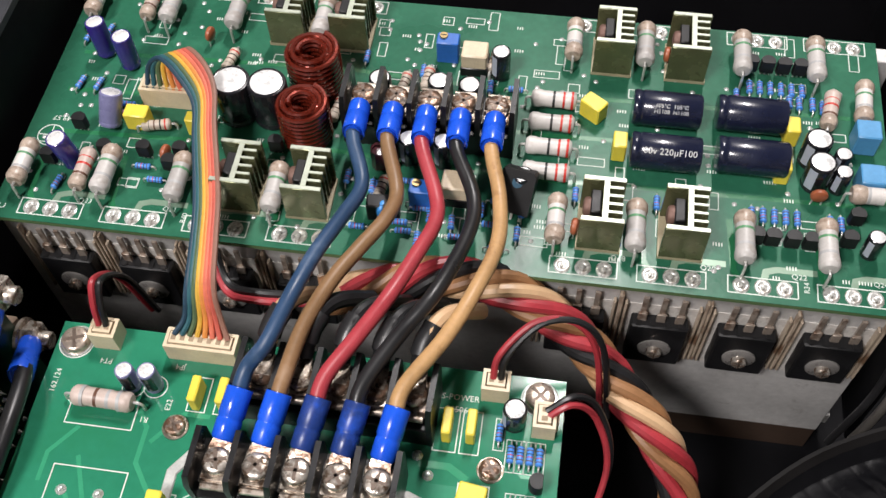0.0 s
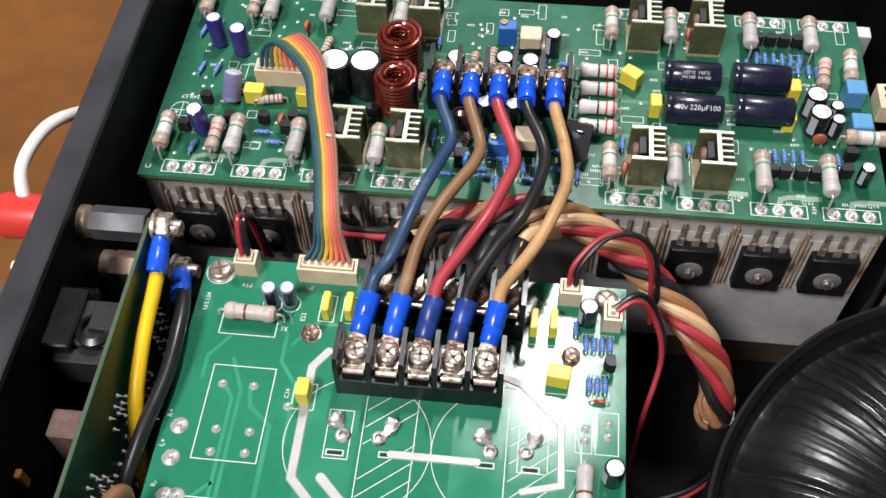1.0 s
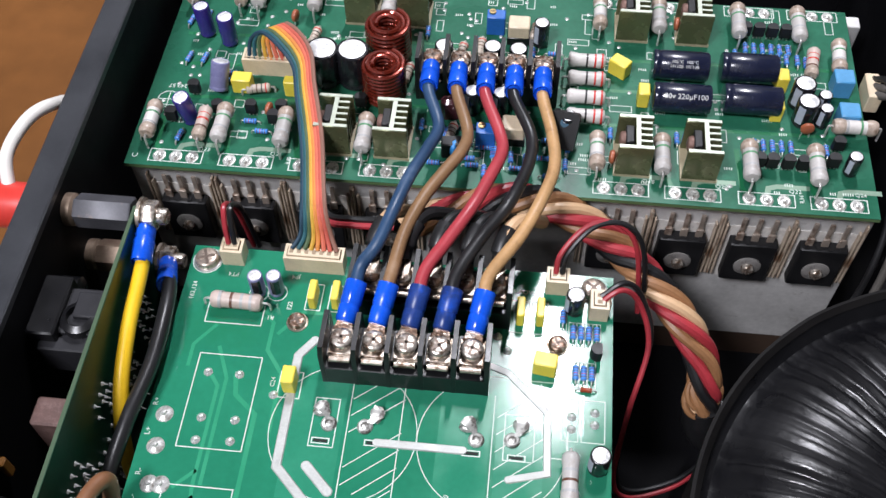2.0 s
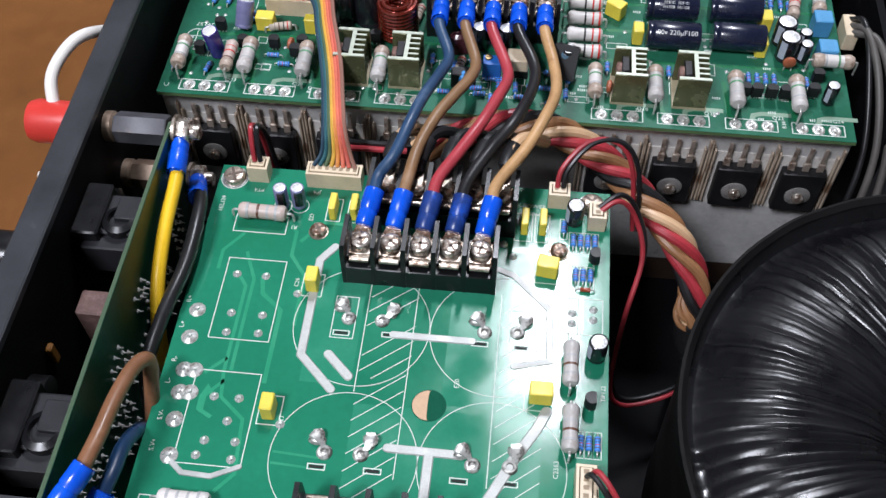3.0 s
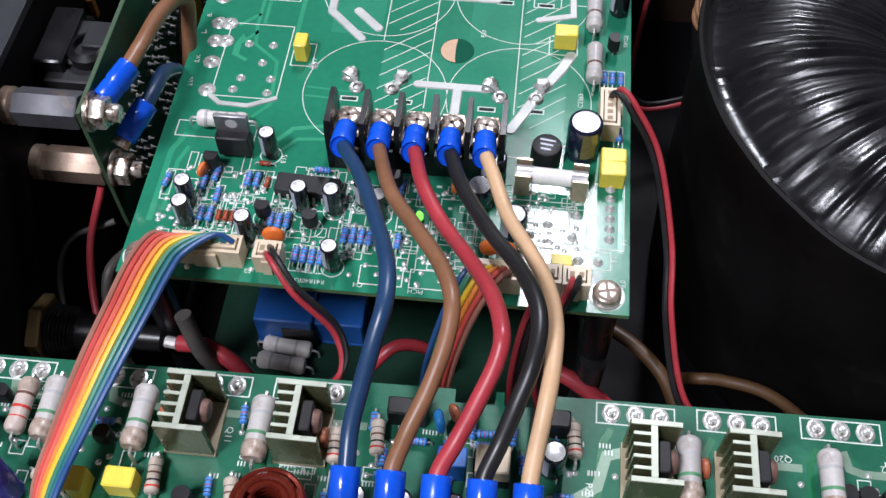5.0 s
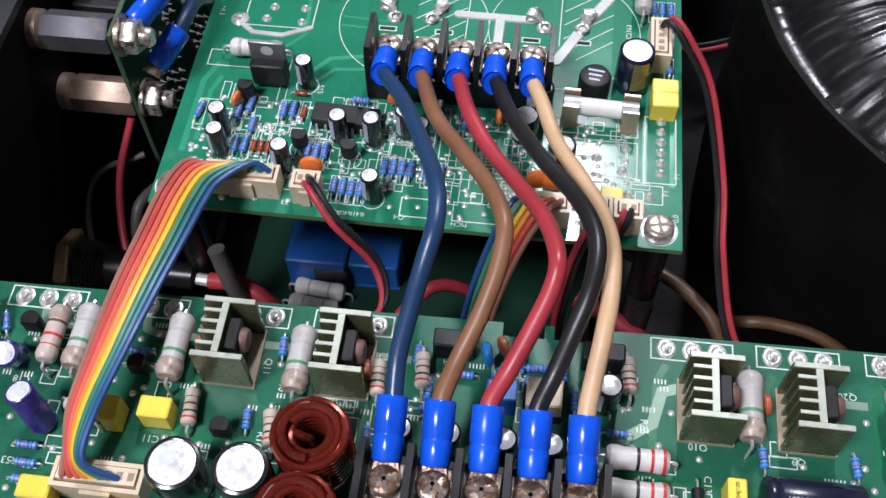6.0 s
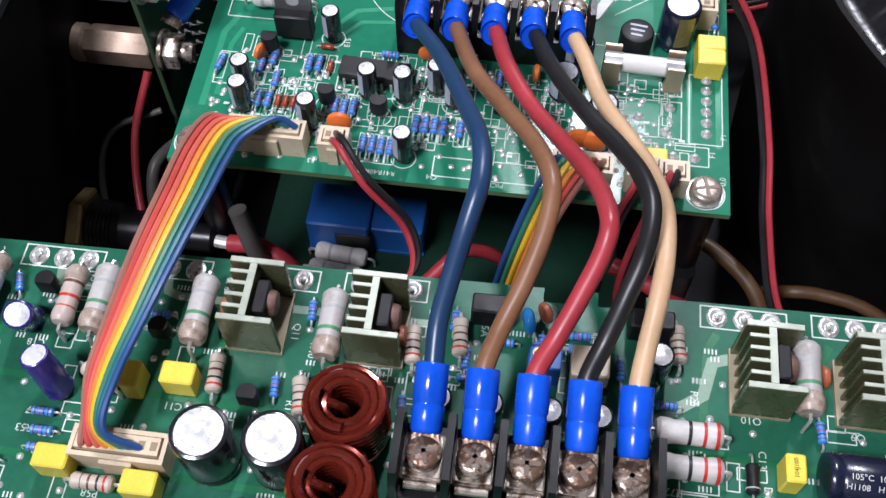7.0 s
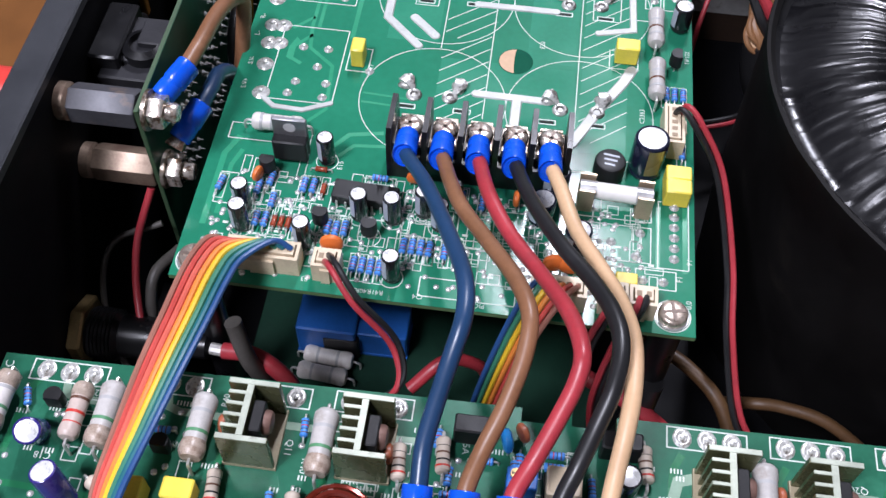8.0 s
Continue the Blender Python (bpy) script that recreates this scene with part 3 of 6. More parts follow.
BIG_PAD = finish(lathe(bmesh_new(), [(2.5, 0), (2.4, 0.12), (1.9, 0.3), (1.5, 0.55), (0.8, 0.8), (0.6, 1.3), (0.02, 1.4)], 16), "board_pad", FLUX)
TINY_MESH = finish(lathe(bmesh_new(), [(0.85, 0), (0.6, 0.3), (0.02, 0.55)], 8), "tiny_joint", SOLDER)


def circuit_board(name, x0, y0, x1, y1, z, label, mask):
    """A laminate sheet with a masked top face, its upper face at z."""
    t = thing(name, label, "circuit board")
    part("laminate", box(bmesh_new(), (x0 + x1) / 2, (y0 + y1) / 2, z - 0.95, x1 - x0, y1 - y0, 1.5), PCB_EDGE, t)
    b = bmesh_new()
    box(b, (x0 + x1) / 2, (y0 + y1) / 2, z - 0.1, x1 - x0 - 0.02, y1 - y0 - 0.02, 0.2)
    part("solder_mask", b, mask, t)
    return t


def cable(name, pts, r, material, label, category="wire", group="", n=12, per=8):
    t = thing(name, label, category, group)
    part("insulation", tube(bmesh_new(), pts, r, n, per), material, t)
    return t


def lug(t, tip, tail, material=None):
    """A crimp lug on a lead: flared blue sleeve from tail towards tip, then a metal tongue to the tip."""
    d = Vector(tip) - Vector(tail)
    m, length = axis(tail, tip)
    s = length * 0.86
    part("lug_sleeve", lathe(bmesh_new(), [(2.2, -0.4), (2.3, 0.4), (3.0, 0.3), (3.2, -0.3), (3.35, 0.0), (3.35, s * 0.52), (3.08, s * 0.56), (3.08, s * 0.59), (3.24, s * 0.63), (3.18, s * 0.95), (2.8, s), (1.6, s + 0.1)], 18, m @ Matrix.Diagonal((1.0, 1.12, 1, 1))), material or BLUE_SLEEVE, t, "blue plastic crimp sleeve")
    b = bmesh_new()
    quads(b, [[(x * w, y, z) for x, y in ((-1, -0.4), (1, -0.4), (1, 0.4), (-1, 0.4))] for z, w in ((s - 0.3, 2.0), (length * 0.85, 2.4), (length * 1.05, 3.2))])
    up = Vector((0, 0, 1))
    z = d.normalized()
    x = z.cross(up).normalized()
    y = z.cross(x)
    b.transform(Matrix.Translation(tail) @ Matrix((x, y, z)).transposed().to_4x4())
    part("lug_tongue", b, BROWNED, t)

# ---- the room round the bench, and the cabinet ----

# Unseen room shell, added to enclose the bench; dim paint keeps bounce low.
for nm, c, s in (("wall_north", (100, 1600, 470), (2760, 60, 2560)), ("wall_south", (100, -1450, 470), (2760, 60, 2560)), ("wall_east", (1450, 75, 470), (60, 2990, 2560)), ("wall_west", (-1250, 75, 470), (60, 2990, 2560))):
    tagged(part(nm, box(bmesh_new(), *c, *s), WALL), "unseen room wall, kept dim to limit bounced light", "wall", kind="structure")
tagged(part("ceiling", box(bmesh_new(), 100, 75, 1782, 2760, 3110, 60), WALL), "unseen ceiling, kept dim to limit bounced light", "ceiling", kind="structure")
tagged(part("floor", box(bmesh_new(), 100, 75, -840, 2760, 3110, 60), mat("grey_floor_tile", (0.25, 0.23, 0.2), 0.5, var=0.15, scale=4)), "plain grey floor under the bench", "floor", kind="structure")
lampf = thing("ceiling_lamp", "white ceiling tube light fitting", "lamp", "ceiling lamps")
fr = bmesh_new()
box(fr, 200, 1080, 1742, 110, 540, 30, ch=2)
part("lamp_body", fr, WALL, lampf)
# housing added for the fill light, never in view
lampf = thing("ceiling_lamp", "white square fitting added for the unseen fill light", "lamp", "ceiling lamps")
part("lamp_body", box(bmesh_new(), -550, -750, 1742, 500, 500, 30, ch=2), WALL, lampf)
bench = thing("workbench", "brown wooden workbench top under the opened amplifier", "table")
part("table_top", box(bmesh_new(), 100, 85, -60, 1300, 900, 36, ch=3), WOOD, bench)
for sx in (-1, 1):
    for sy in (-1, 1):
        part("leg", box(bmesh_new(), 100 + sx * 600, 85 + sy * 400, -444, 60, 60, 732), WOOD, bench)

BZ, AZ, FLOOR = 70.0, 77.0, -25.0
YF, YN = 205.5, -38.0           # inner edges of the far and near amplifier boards

cab = thing("amplifier_cabinet", "black painted steel amplifier cabinet with its lid off", "amplifier case")
part("bottom_plate", box(bmesh_new(), 170, 85, FLOOR - 1.0, 440, 560, 2.0), CHASSIS, cab)
rear = bmesh_new()
box(rear, -46.5, 85, 38.5, 9.3, 560, 127)
part("rear_panel", rear, CHASSIS, cab, "black painted rear panel")
part("rear_lip", box(bmesh_new(), -46.5, 85, 103.5, 9.8, 560, 3.0, ch=0.5), CHASSIS_LIP, cab, "charcoal top lip with worn edges")
part("far_side_panel", box(bmesh_new(), 174, 363.5, 40, 430, 3, 130), CHASSIS, cab)
part("near_side_panel", box(bmesh_new(), 174, -193.5, 40, 430, 3, 130), CHASSIS, cab)
part("front_panel", box(bmesh_new(), 391.5, 85, 40, 5, 560, 130), CHASSIS, cab)
for x in (-20, 360):
    for y in (-160, 330):
        part("foot", lathe(bmesh_new(), [(14, -42), (16, -26)], 20, Matrix.Translation((x, y, 0))), BLACKP, cab)
part("front_subpanel", box(bmesh_new(), 241, 287, 30, 3, 140, 106), CHASSIS, cab)


def bracket(name, y_face, back, label):
    """An aluminium mounting channel: upright faces under the board edges, a foot, and a cooling body behind."""
    t = thing(name, label, "heatsink")
    s = 1 if back > y_face else -1
    part("face_plate", box(bmesh_new(), 94, y_face + s * 3, 33.0, 262, 6, 83.2, ch=0.3), ALU, t, "smudged dull aluminium face")
    part("base_rail", box(bmesh_new(), 94, y_face + s * 3.4, -16.8, 262, 6, 16.2, ch=0.3), mat("dark_brown_base_rail", (0.045, 0.026, 0.017), 0.6, var=0.3, scale=60), t)
    part("face_plate", box(bmesh_new(), 94, y_face + s * 94, 26, 272, 6, 100, ch=0.3), ALU, t)
    part("web", box(bmesh_new(), 94, y_face + s * 48.5, -12, 272, 85, 6), ALU, t)
    part("cap_strip", box(bmesh_new(), 94, y_face + s * 2.0, 75.2, 258, 3.6, 0.8), mat("dusty_aluminium_edge", (0.5, 0.49, 0.46), 0.5, metal=0.5, dirt=(0.2, 0.17, 0.14), dirt_scale=120), t)
    return t


far_bracket = bracket("heatsink_channel", YF + 3.5, YF + 98, "dull aluminium heatsink channel under the far amplifier board")
near_bracket = bracket("heatsink_channel", YN - 3.5, YN - 98, "dull aluminium heatsink channel under the near amplifier board")


def power_transistor():
    t = thing("power_transistor", "black power transistor bolted to the aluminium channel", "transistor", "power transistors on the channel")
    part("body", box(bmesh_new(), 0, -2.4, 0, 16.6, 4.6, 21.5, ch=0.5), BLACKM, t)
    part("mica_sheet", box(bmesh_new(), 0, -0.12, 0.5, 21.5, 0.2, 31), mat("grey_mica", (0.62, 0.59, 0.55), 0.3, var=0.2, scale=120, dirt=(0.30, 0.24, 0.19), dirt_scale=140, dirt_cut=0.55), t)
    m = Matrix.Translation((0, -4.7, -1.5)) @ Matrix.Rotation(radians(90), 4, "X")
    part("washer", lathe(bmesh_new(), [(4.9, 0), (4.9, 0.5), (4.3, 0.8), (2.0, 0.9)], 22, m), mat("smoky_nylon_washer", (0.20, 0.19, 0.18), 0.32, var=0.3, scale=300), t)
    s = bmesh_new()
    phillips(s, 2.3, 2.0, m @ Matrix.Translation((0, 0, 0.8)))
    sc = part("screw", s, NICKEL, t)
    part("cross_slot", cross_slot(2.3, 2.0, m @ Matrix.Translation((0, 0, 0.84))), SLOTM, sc)
    for x in (-5.4, 0, 5.4):
        b = bmesh_new()
        box(b, x, -2.3, 12.6, 2.6, 0.9, 4.2, ch=0.15)
        box(b, x, -1.6, 18.2, 1.5, 0.8, 8.0)
        part("lead", b, mat("tarnished_lead", (0.36, 0.30, 0.25), 0.42, metal=0.4, var=0.35, scale=250, dirt=(0.16, 0.10, 0.07), dirt_scale=220, dirt_cut=0.5), t)
    for x in (-10.6, -12.0, 10.6, 12.0):
        part("insulator_edge", box(bmesh_new(), x, -1.0, 5 if abs(x) > 11 else 3, 0.8, 2.0, 34 if abs(x) > 11 else 30, ch=0.2), mat("browned_insulator", (0.42, 0.34, 0.26), 0.45, var=0.3, scale=90, dirt=(0.15, 0.085, 0.05), dirt_scale=130, dirt_cut=0.48), t)
    for x in (-6.2, -2.1, 2.1, 6.2):
        part("notch", box(bmesh_new(), x, -2.6, 10.4, 1.6, 3.6, 1.2), BLACKM, t)
    return t


GROUPS = (-19.4, 5.9, 31.0, 56.0, 137.5, 162.0, 187.0, 211.3)
for gx in GROUPS:
    place("power_transistor", power_transistor, mmpose(gx, YF + 3.4, 47.5))
for gx in GROUPS:
    place("power_transistor", power_transistor, mmpose(gx, YN - 3.4, 47.5, 0, 0, 180))

# ---- toroidal transformer ----
TX, TY, TR, TZ = 247.0, 81.0, 93.0, 89.0


def toroid():
    t = thing("toroidal_transformer", "large toroidal transformer wrapped in wrinkled glossy black film", "transformer")
    rng = random.Random(7)
    N = 720
    ridge = [0.0] * N
    a = 0
    while a < N:
        w = rng.choice((4, 5, 6, 8, 10, 12, 15))
        amp = rng.uniform(0.5, 1.35)
        shape = rng.choice((-1, 1))
        for k in range(w):
            if a + k < N:
                u = 2 * (k + 0.5) / w - 1
                ridge[a + k] = amp * (1 - abs(u) ** 3.5) * (1 + 0.35 * u * shape) - 0.3
        a += w
    shift = [rng.uniform(-1, 1) for _ in range(N)]
    prof = [(TR - 0.8, -1.5, 0.0), (TR - 2.4, -4.0, 0.0), (TR - 5, -5.6, 0.15), (TR - 8.5, -4.6, 0.5), (TR - 12, -1.6, 0.9), (TR - 18, 1.6, 1.0), (TR - 27, 4.2, 1.0), (TR - 37, 4.6, 1.0), (TR - 46, 3.6, 1.05), (TR - 53, 1.2, 1.1), (TR - 58.5, -2.4, 1.0), (TR - 63, -7.5, 0.85), (TR - 66.5, -15, 0.6), (TR - 69, -26, 0.35), (TR - 70.5, -45, 0.2), (TR - 71, -80, 0.0)]
    rings = []
    for j, (r, z, k) in enumerate(prof):
        ring = []
        for i in range(N):
            an = 2 * math.pi * (i + 0.018 * j * j * math.sin(i * 0.076) + shift[i] * 0.25 * k) / N
            fold = noise.noise(Vector((i * 0.065, j * 0.55, 3))) * 0.7 + noise.noise(Vector((i * 0.33, j * 0.9, 5))) * 0.22
            amp = k * (ridge[i] * (0.75 + 0.5 * noise.noise(Vector((i * 0.4, j * 0.3, 9)))) * 1.15 + fold)
            lift = math.sin(2 * an + 1) * 0.8 * (1 if k else 0)
            ring.append((TX + r * math.cos(an), TY + r * math.sin(an), TZ + z + amp + lift))
        rings.append(ring)
    b = bmesh_new()
    quads(b, rings, cap=False)
    part("wrinkled_film_top", b, FILM, t)
    b = bmesh_new()
    M = 120
    rings = []
    for r, z in ((TR - 2.5, -1.0), (TR - 0.8, 0.6), (TR + 0.2, 0.2), (TR + 0.3, -2.5), (TR - 0.4, -6), (TR - 1.2, -40), (TR - 2, -90), (TR - 4, FLOOR - TZ)):
        ring = []
        for i in range(M):
            an = 2 * math.pi * i / M
            w = noise.noise(Vector((math.cos(an) * 3, math.sin(an) * 3, z * 0.05))) * (1.2 if z < -5 else 0.25)
            ring.append((TX + (r + w) * math.cos(an), TY + (r + w) * math.sin(an), TZ + z + (noise.noise(Vector((math.cos(an) * 6, math.sin(an) * 6, 1))) * 0.8 if z > -5 else 0)))
        rings.append(ring)
    quads(b, rings, cap=False)
    part("film_side", b, FILM_SIDE, t, "matt black taped side with a raised rim")
    m = Matrix.Translation((TX, TY, 0))
    part("potting_core", lathe(bmesh_new(), [(21.6, -20), (21.6, 16), (19, 18), (8, 18)], 32, m), mat("amber_potting", (0.16, 0.07, 0.02), 0.5, var=0.25, scale=60), t)
    part("mounting_bolt", lathe(bmesh_new(), [(8, 18), (8, 20), (5, 20.5), (5, 30), (0.02, 31)], 6, m), BRASS, t)
    return t


toroid()

# ---- supply board ----
psu = circuit_board("supply_board", -5.6, -5.8, 136.2, 178.0, BZ, "glossy green power supply circuit board on metal standoffs", PCB)
UP = BZ + 0.05


def on_psu(x, y, rz=0, z=0):
    return mmpose(x, y, BZ + z, 0, 0, rz)


for pts, w in (
        (((9, 148), (3, 140), (3, 132)), 1.2), (((11.3, 129.5), (14, 126), (14, 93), (15.2, 84), (23.6, 77), (25, 59), (20, 53)), 1.2), (((11.4, 140), (16.2, 129), (16.2, 93.5)), 1.2),
        (((19, 130), (20.3, 123.5), (27.6, 117.5), (27.6, 90)), 1.5), (((13, 84), (10.3, 87), (9, 83.5), (9, 79.3), (13.6, 76.8)), 1.3), (((35, 67.5), (52, 66.5)), 0.8), (((35, 63.8), (52, 63)), 0.8),
        (((21, 165), (21, 158), (27, 150), (27, 140), (33, 132), (33, 112)), 1.3), (((29, 146), (36, 155), (43, 155)), 1.3), 
        (((8, 92), (14, 98)), 1.2), (((10, 78), (10, 84), (15, 90)), 1.2),
        (((2, 45), (-1, 38), (-1, 12)), 1.8), (((4, 40), (2, 34), (2, 16)), 1.4), (((30, 45), (34, 50), (44, 52)), 1.5),
        (((31, 40), (36, 46), (46, 47)), 1.2), (((106, 20), (114, 20), (114, 12)), 1.5), (((126, 36), (126, 14)), 1.2), (((133.5, 45), (133.5, 14)), 1.4), (((127, 140), (127, 120)), 1.4),
        (((120, 160), (127, 150), (131, 150)), 1.2), (((100, 150), (108, 150), (113, 147)), 2.0)):
    part("copper_track", strip(bmesh_new(), pts, w, BZ + 0.03 + 0.004 * (int(pts[0][0] * 7 + pts[0][1]) % 5)), TRACE, psu)
for x0, y0, x1, y1 in ((38.5, 92, 55, 131), (84, 88, 99.6, 131), (101.6, 53, 116, 145), (57.2, 52, 99.6, 86)):
    part("copper_pour", box(bmesh_new(), (x0 + x1) / 2, (y0 + y1) / 2, BZ, x1 - x0, y1 - y0, 0.03), POUR, psu)
sk = bmesh_new()
LW = 0.32


def outline(bm, x0, y0, x1, y1, z=UP + 0.02, w=LW):
    strip(bm, [(x0, y0), (x1, y0), (x1, y1), (x0, y1)], w, z, closed=True)


for q in ((6, 105, 26, 137), (5.5, 61, 26.3, 93), (4.5, 148.5, 23, 156), (33, 124, 40, 133), (28, 76, 35, 86), (111, 137, 119, 146), (110, 89, 119, 97), (103, 30, 124, 39), (126, 15, 134.5, 38),
          (36, 156, 41, 166), (43.5, 156, 48.5, 166), (103, 154, 109, 166), (110, 154, 115, 166), (121, 118, 126, 132), (127, 118, 134, 132), (117, 112, 123, 134), (45.5, 109, 53, 125), (104, 110, 113, 125),
          (120, 8, 131, 14), (106, 8, 118, 14), (104, 16, 124, 28), (76, -3, 88, 3), (62, -3, 74, 3), (33, 20, 52, 29), (0, 20, 5, 31), (70, 14, 80, 27), (82, 12, 90, 28), (-1.5, 44, 23, 50)):
    outline(sk, *q)
for cx, cy in ((55.3, 114.4), (100.4, 115), (56.6, 67), (101.6, 68)):
    strip(sk, arc(cx, cy, 22.5, n=64), LW * 0.8, UP + 0.03)
for x in (56.4, 72.5, 100.4):
    strip(sk, [(x, 62 if x > 60 else 90), (x, 131)], 0.3, UP + 0.02)
for k in range(7):
    for x0, x1, y0 in ((57, 73, 92), (57, 72, 52), (101.5, 116, 90), (101.5, 116, 54)):
        y = y0 + k * 5.6
        if not (x0 < 60 and 106 < y < 110):
            strip(sk, [(x0 + (4 if k == 0 else 0), y + (3.1 if k == 0 else 0)), (x1, y + (x1 - x0) * 0.78)], 0.28, UP + 0.02)
rng = random.Random(3)
for k in range(240):                      # small component legends crowding the control end of the board
    x, y = rng.uniform(2, 125), rng.uniform(2, 33)
    w, h = rng.choice(((2.2, 7), (2.2, 6), (5, 2.2), (3, 3), (1.2, 1.6), (1.6, 1.2)))
    if h > 2:
        outline(sk, x, y, x + w, y + h, w=0.26)
    else:
        strip(sk, [(x, y), (x + w, y)], 0.8, UP + 0.025)
for x, y in ((0, 172), (129.5, 172), (0, 0), (130, 0)):
    strip(sk, arc(x, y, 4.9, n=24), 0.35, UP + 0.02)
PSU_BLUES = ((1, 26, 80), (15, 29.5, 85), (24.8, 28.5, 88), (27.4, 28.5, 88), (13.8, 15, 88), (16.4, 15, 88), (25, 14.5, 88), (34.2, 15, 88), (36.6, 14.5, 88), (43.4, 3.6, 88), (45.8, 3.6, 88), (48.2, 3.4, 88), (50.6, 3.4, 88),
             (56, 11.5, 88), (58.4, 11.5, 88), (60.8, 11.5, 88), (63.2, 11.4, 88), (71.3, 11, 88), (46, 34, 0), (76, 29, 88), (120, 160.5, 90), (123.4, 155, 90), (125.9, 155, 90), (128.4, 155, 90), (130.9, 155, 90), (124.6, 140.6, 90), (127.1, 140.6, 90), (129.6, 140.6, 90), (127.8, 79, 90), (130.3, 79, 90), (132.9, 79, 90), (132.5, 56, 90), (70, 30, 88), (67.5, 11, 88), (12, 26, 86), (17, 22, 88), (39, 15, 88))
for x, y, r in PSU_BLUES:
    hx, hy = (1.3, 4.4) if r > 45 else (4.4, 1.3)
    outline(sk, x - hx, y - hy, x + hx, y + hy, w=0.26)
for x, y in ((10.2, 12.5), (9.2, 19.5), (42.3, 20.5), (51.6, 20.5), (54.2, 1.5), (28.6, 9.0), (60, 24), (65, 20), (29.4, 39), (20, 161), (26, 161.6), (13.5, 32), (32, 16), (46, 14)):
    strip(sk, arc(x, y, 3.2, n=20), 0.28, UP + 0.02)
tagged(part("legend_print", sk, SILK, psu), kind="stuff")
for txt, x, y, s, rz in (("S-POWER", 108.5, 169.5, 2.4, 0), ("905060", 108.5, 166, 2.4, 0), ("JP4", 31, 168.3, 2.2, 180), ("PT4", 10, 167.5, 2.2, 180), ("162,124", -2, 160, 2.2, 90), ("R+", -3.6, 119, 2.4, 90), ("L+", -3.6, 109, 2.4, 90),
                         ("R-", -2.8, 96, 2.4, 90), ("L-", -2.8, 88, 2.4, 90), ("S.V-", -2.0, 76, 2.2, 90), ("S.V+", -1.8, 66, 2.2, 90), ("R1", 25.5, 152, 2.2, 180), ("E22", 31, 157, 2.2, 90), ("C24", 31, 129, 2.0, 90), ("E20", 88.5, 96, 2.2, 90),
                         ("E17", 35.6, 78, 2.2, 90), ("E15", 33.5, 38, 2.2, 90), ("C2363", 120.8, 70, 2.2, 90), ("TIP122", 134.6, 97, 2.0, 90), ("E3", 31, -2, 2.0, 180), ("R41R40R33", 48, -3.6, 2.0, 180), ("Q4", 62, -3.4, 2.2, 180), ("PICH", 78, -4, 2.0, 180),
                         ("F1", 132, 12, 2.2, 90), ("0,0", 134.5, 4, 2.2, 90), ("P1", 134.8, 18, 2.0, 90), ("FS3", 121, 6.5, 2.0, 180), ("R37", 81, 19, 2.0, 90)):
    lettering(txt, s, SILK, psu, mmpose(x, y, UP + 0.03, 0, 0, rz))
for pts, w in ((((41.5, 145), (37.2, 139), (37.4, 101.6), (49, 90)), 3.0), (((46.2, 102.6), (53.8, 95.2)), 3.2), (((66, 111.9), (92, 111.9)), 2.7), (((69.5, 72), (92, 71.8)), 3.0), (((82.3, 70.4), (82.2, 57)), 3.2),
               (((98.6, 141), (104, 139), (116.6, 126.5), (117.3, 107), (106, 104)), 2.4), (((117.2, 89), (114.5, 83), (108, 72), (100, 56)), 3.6), (((4, 62), (9, 58), (18, 57.6), (26, 61.4)), 1.8)):
    b = strip(bmesh_new(), pts, w, BZ + 0.02, thick=0.35)
    for p in (pts[0], pts[-1]):
        lathe(b, [(w / 2, 0.02), (w * 0.42, 0.36), (0.02, 0.38)], 14, Matrix.Translation((*p, BZ)))
    part("solder_trace", b, TIN, psu, "broad tinned solder trace")
# Slots are not cut: thin near-black bars stand in for the shade inside.
slot = finish(box(bmesh_new(), 0, 0, 0.12, 4.2, 0.9, 0.2), "slot", mat("dark_slot_hole", (0.01, 0.012, 0.01), 0.8))
frame_slot = bmesh_new()
outline(frame_slot, -2.6, -0.85, 2.6, 0.85, 0.1, 0.35)
slot_frame = finish(frame_slot, "slot_frame", SILK)
for x, y in ((49, 110.9), (65, 111.6), (94.5, 111.2), (108, 111), (49, 63.8), (66, 64), (92, 63.5), (107, 64)):
    part("slot_hole", slot, None, psu, at=on_psu(x, y))
    part("slot_rim", slot_frame, None, psu, at=on_psu(x, y))
TABM = mat("dull_tinned_tab", (0.50, 0.50, 0.47), 0.34, metal=0.45, var=0.35, scale=260, bump=0.3, bscale=500, dirt=(0.10, 0.09, 0.08), dirt_scale=380, dirt_cut=0.48)
tab_b = bmesh_new()
bent = [(-3.4, 3.4, 1.9), (-1.6, 3.2, 2.1), (-0.4, 2.4, 1.7), (0.3, 1.0, 1.0), (0.8, -0.4, 0.5)]
quads(tab_b, [[(x + w * a, y + w * b, z + c) for a, b, c in ((-0.5, -0.85, -0.3), (0.5, 0.85, -0.3), (0.5, 0.85, 0.3), (-0.5, -0.85, 0.3))] for (x, y, z), w in zip(bent, (1.3, 2.0, 1.9, 1.2, 0.9))])
lathe(tab_b, [(2.5, 0), (2.4, 0.5), (1.9, 0.9), (1.3, 0.8), (0.9, 0.15), (0.5, 0.1), (0.02, 0.1)], 18, Matrix.Translation((1.2, -1.9, 0)))
lathe(tab_b, [(2.2, 0), (1.9, 0.7), (1.2, 1.2), (0.02, 1.4)], 12, Matrix.Translation((-1.6, 2.0, 0)) @ Matrix.Diagonal((1.3, 0.8, 1, 1)))
TAB = finish(tab_b, "bent_cap_tab", TABM)
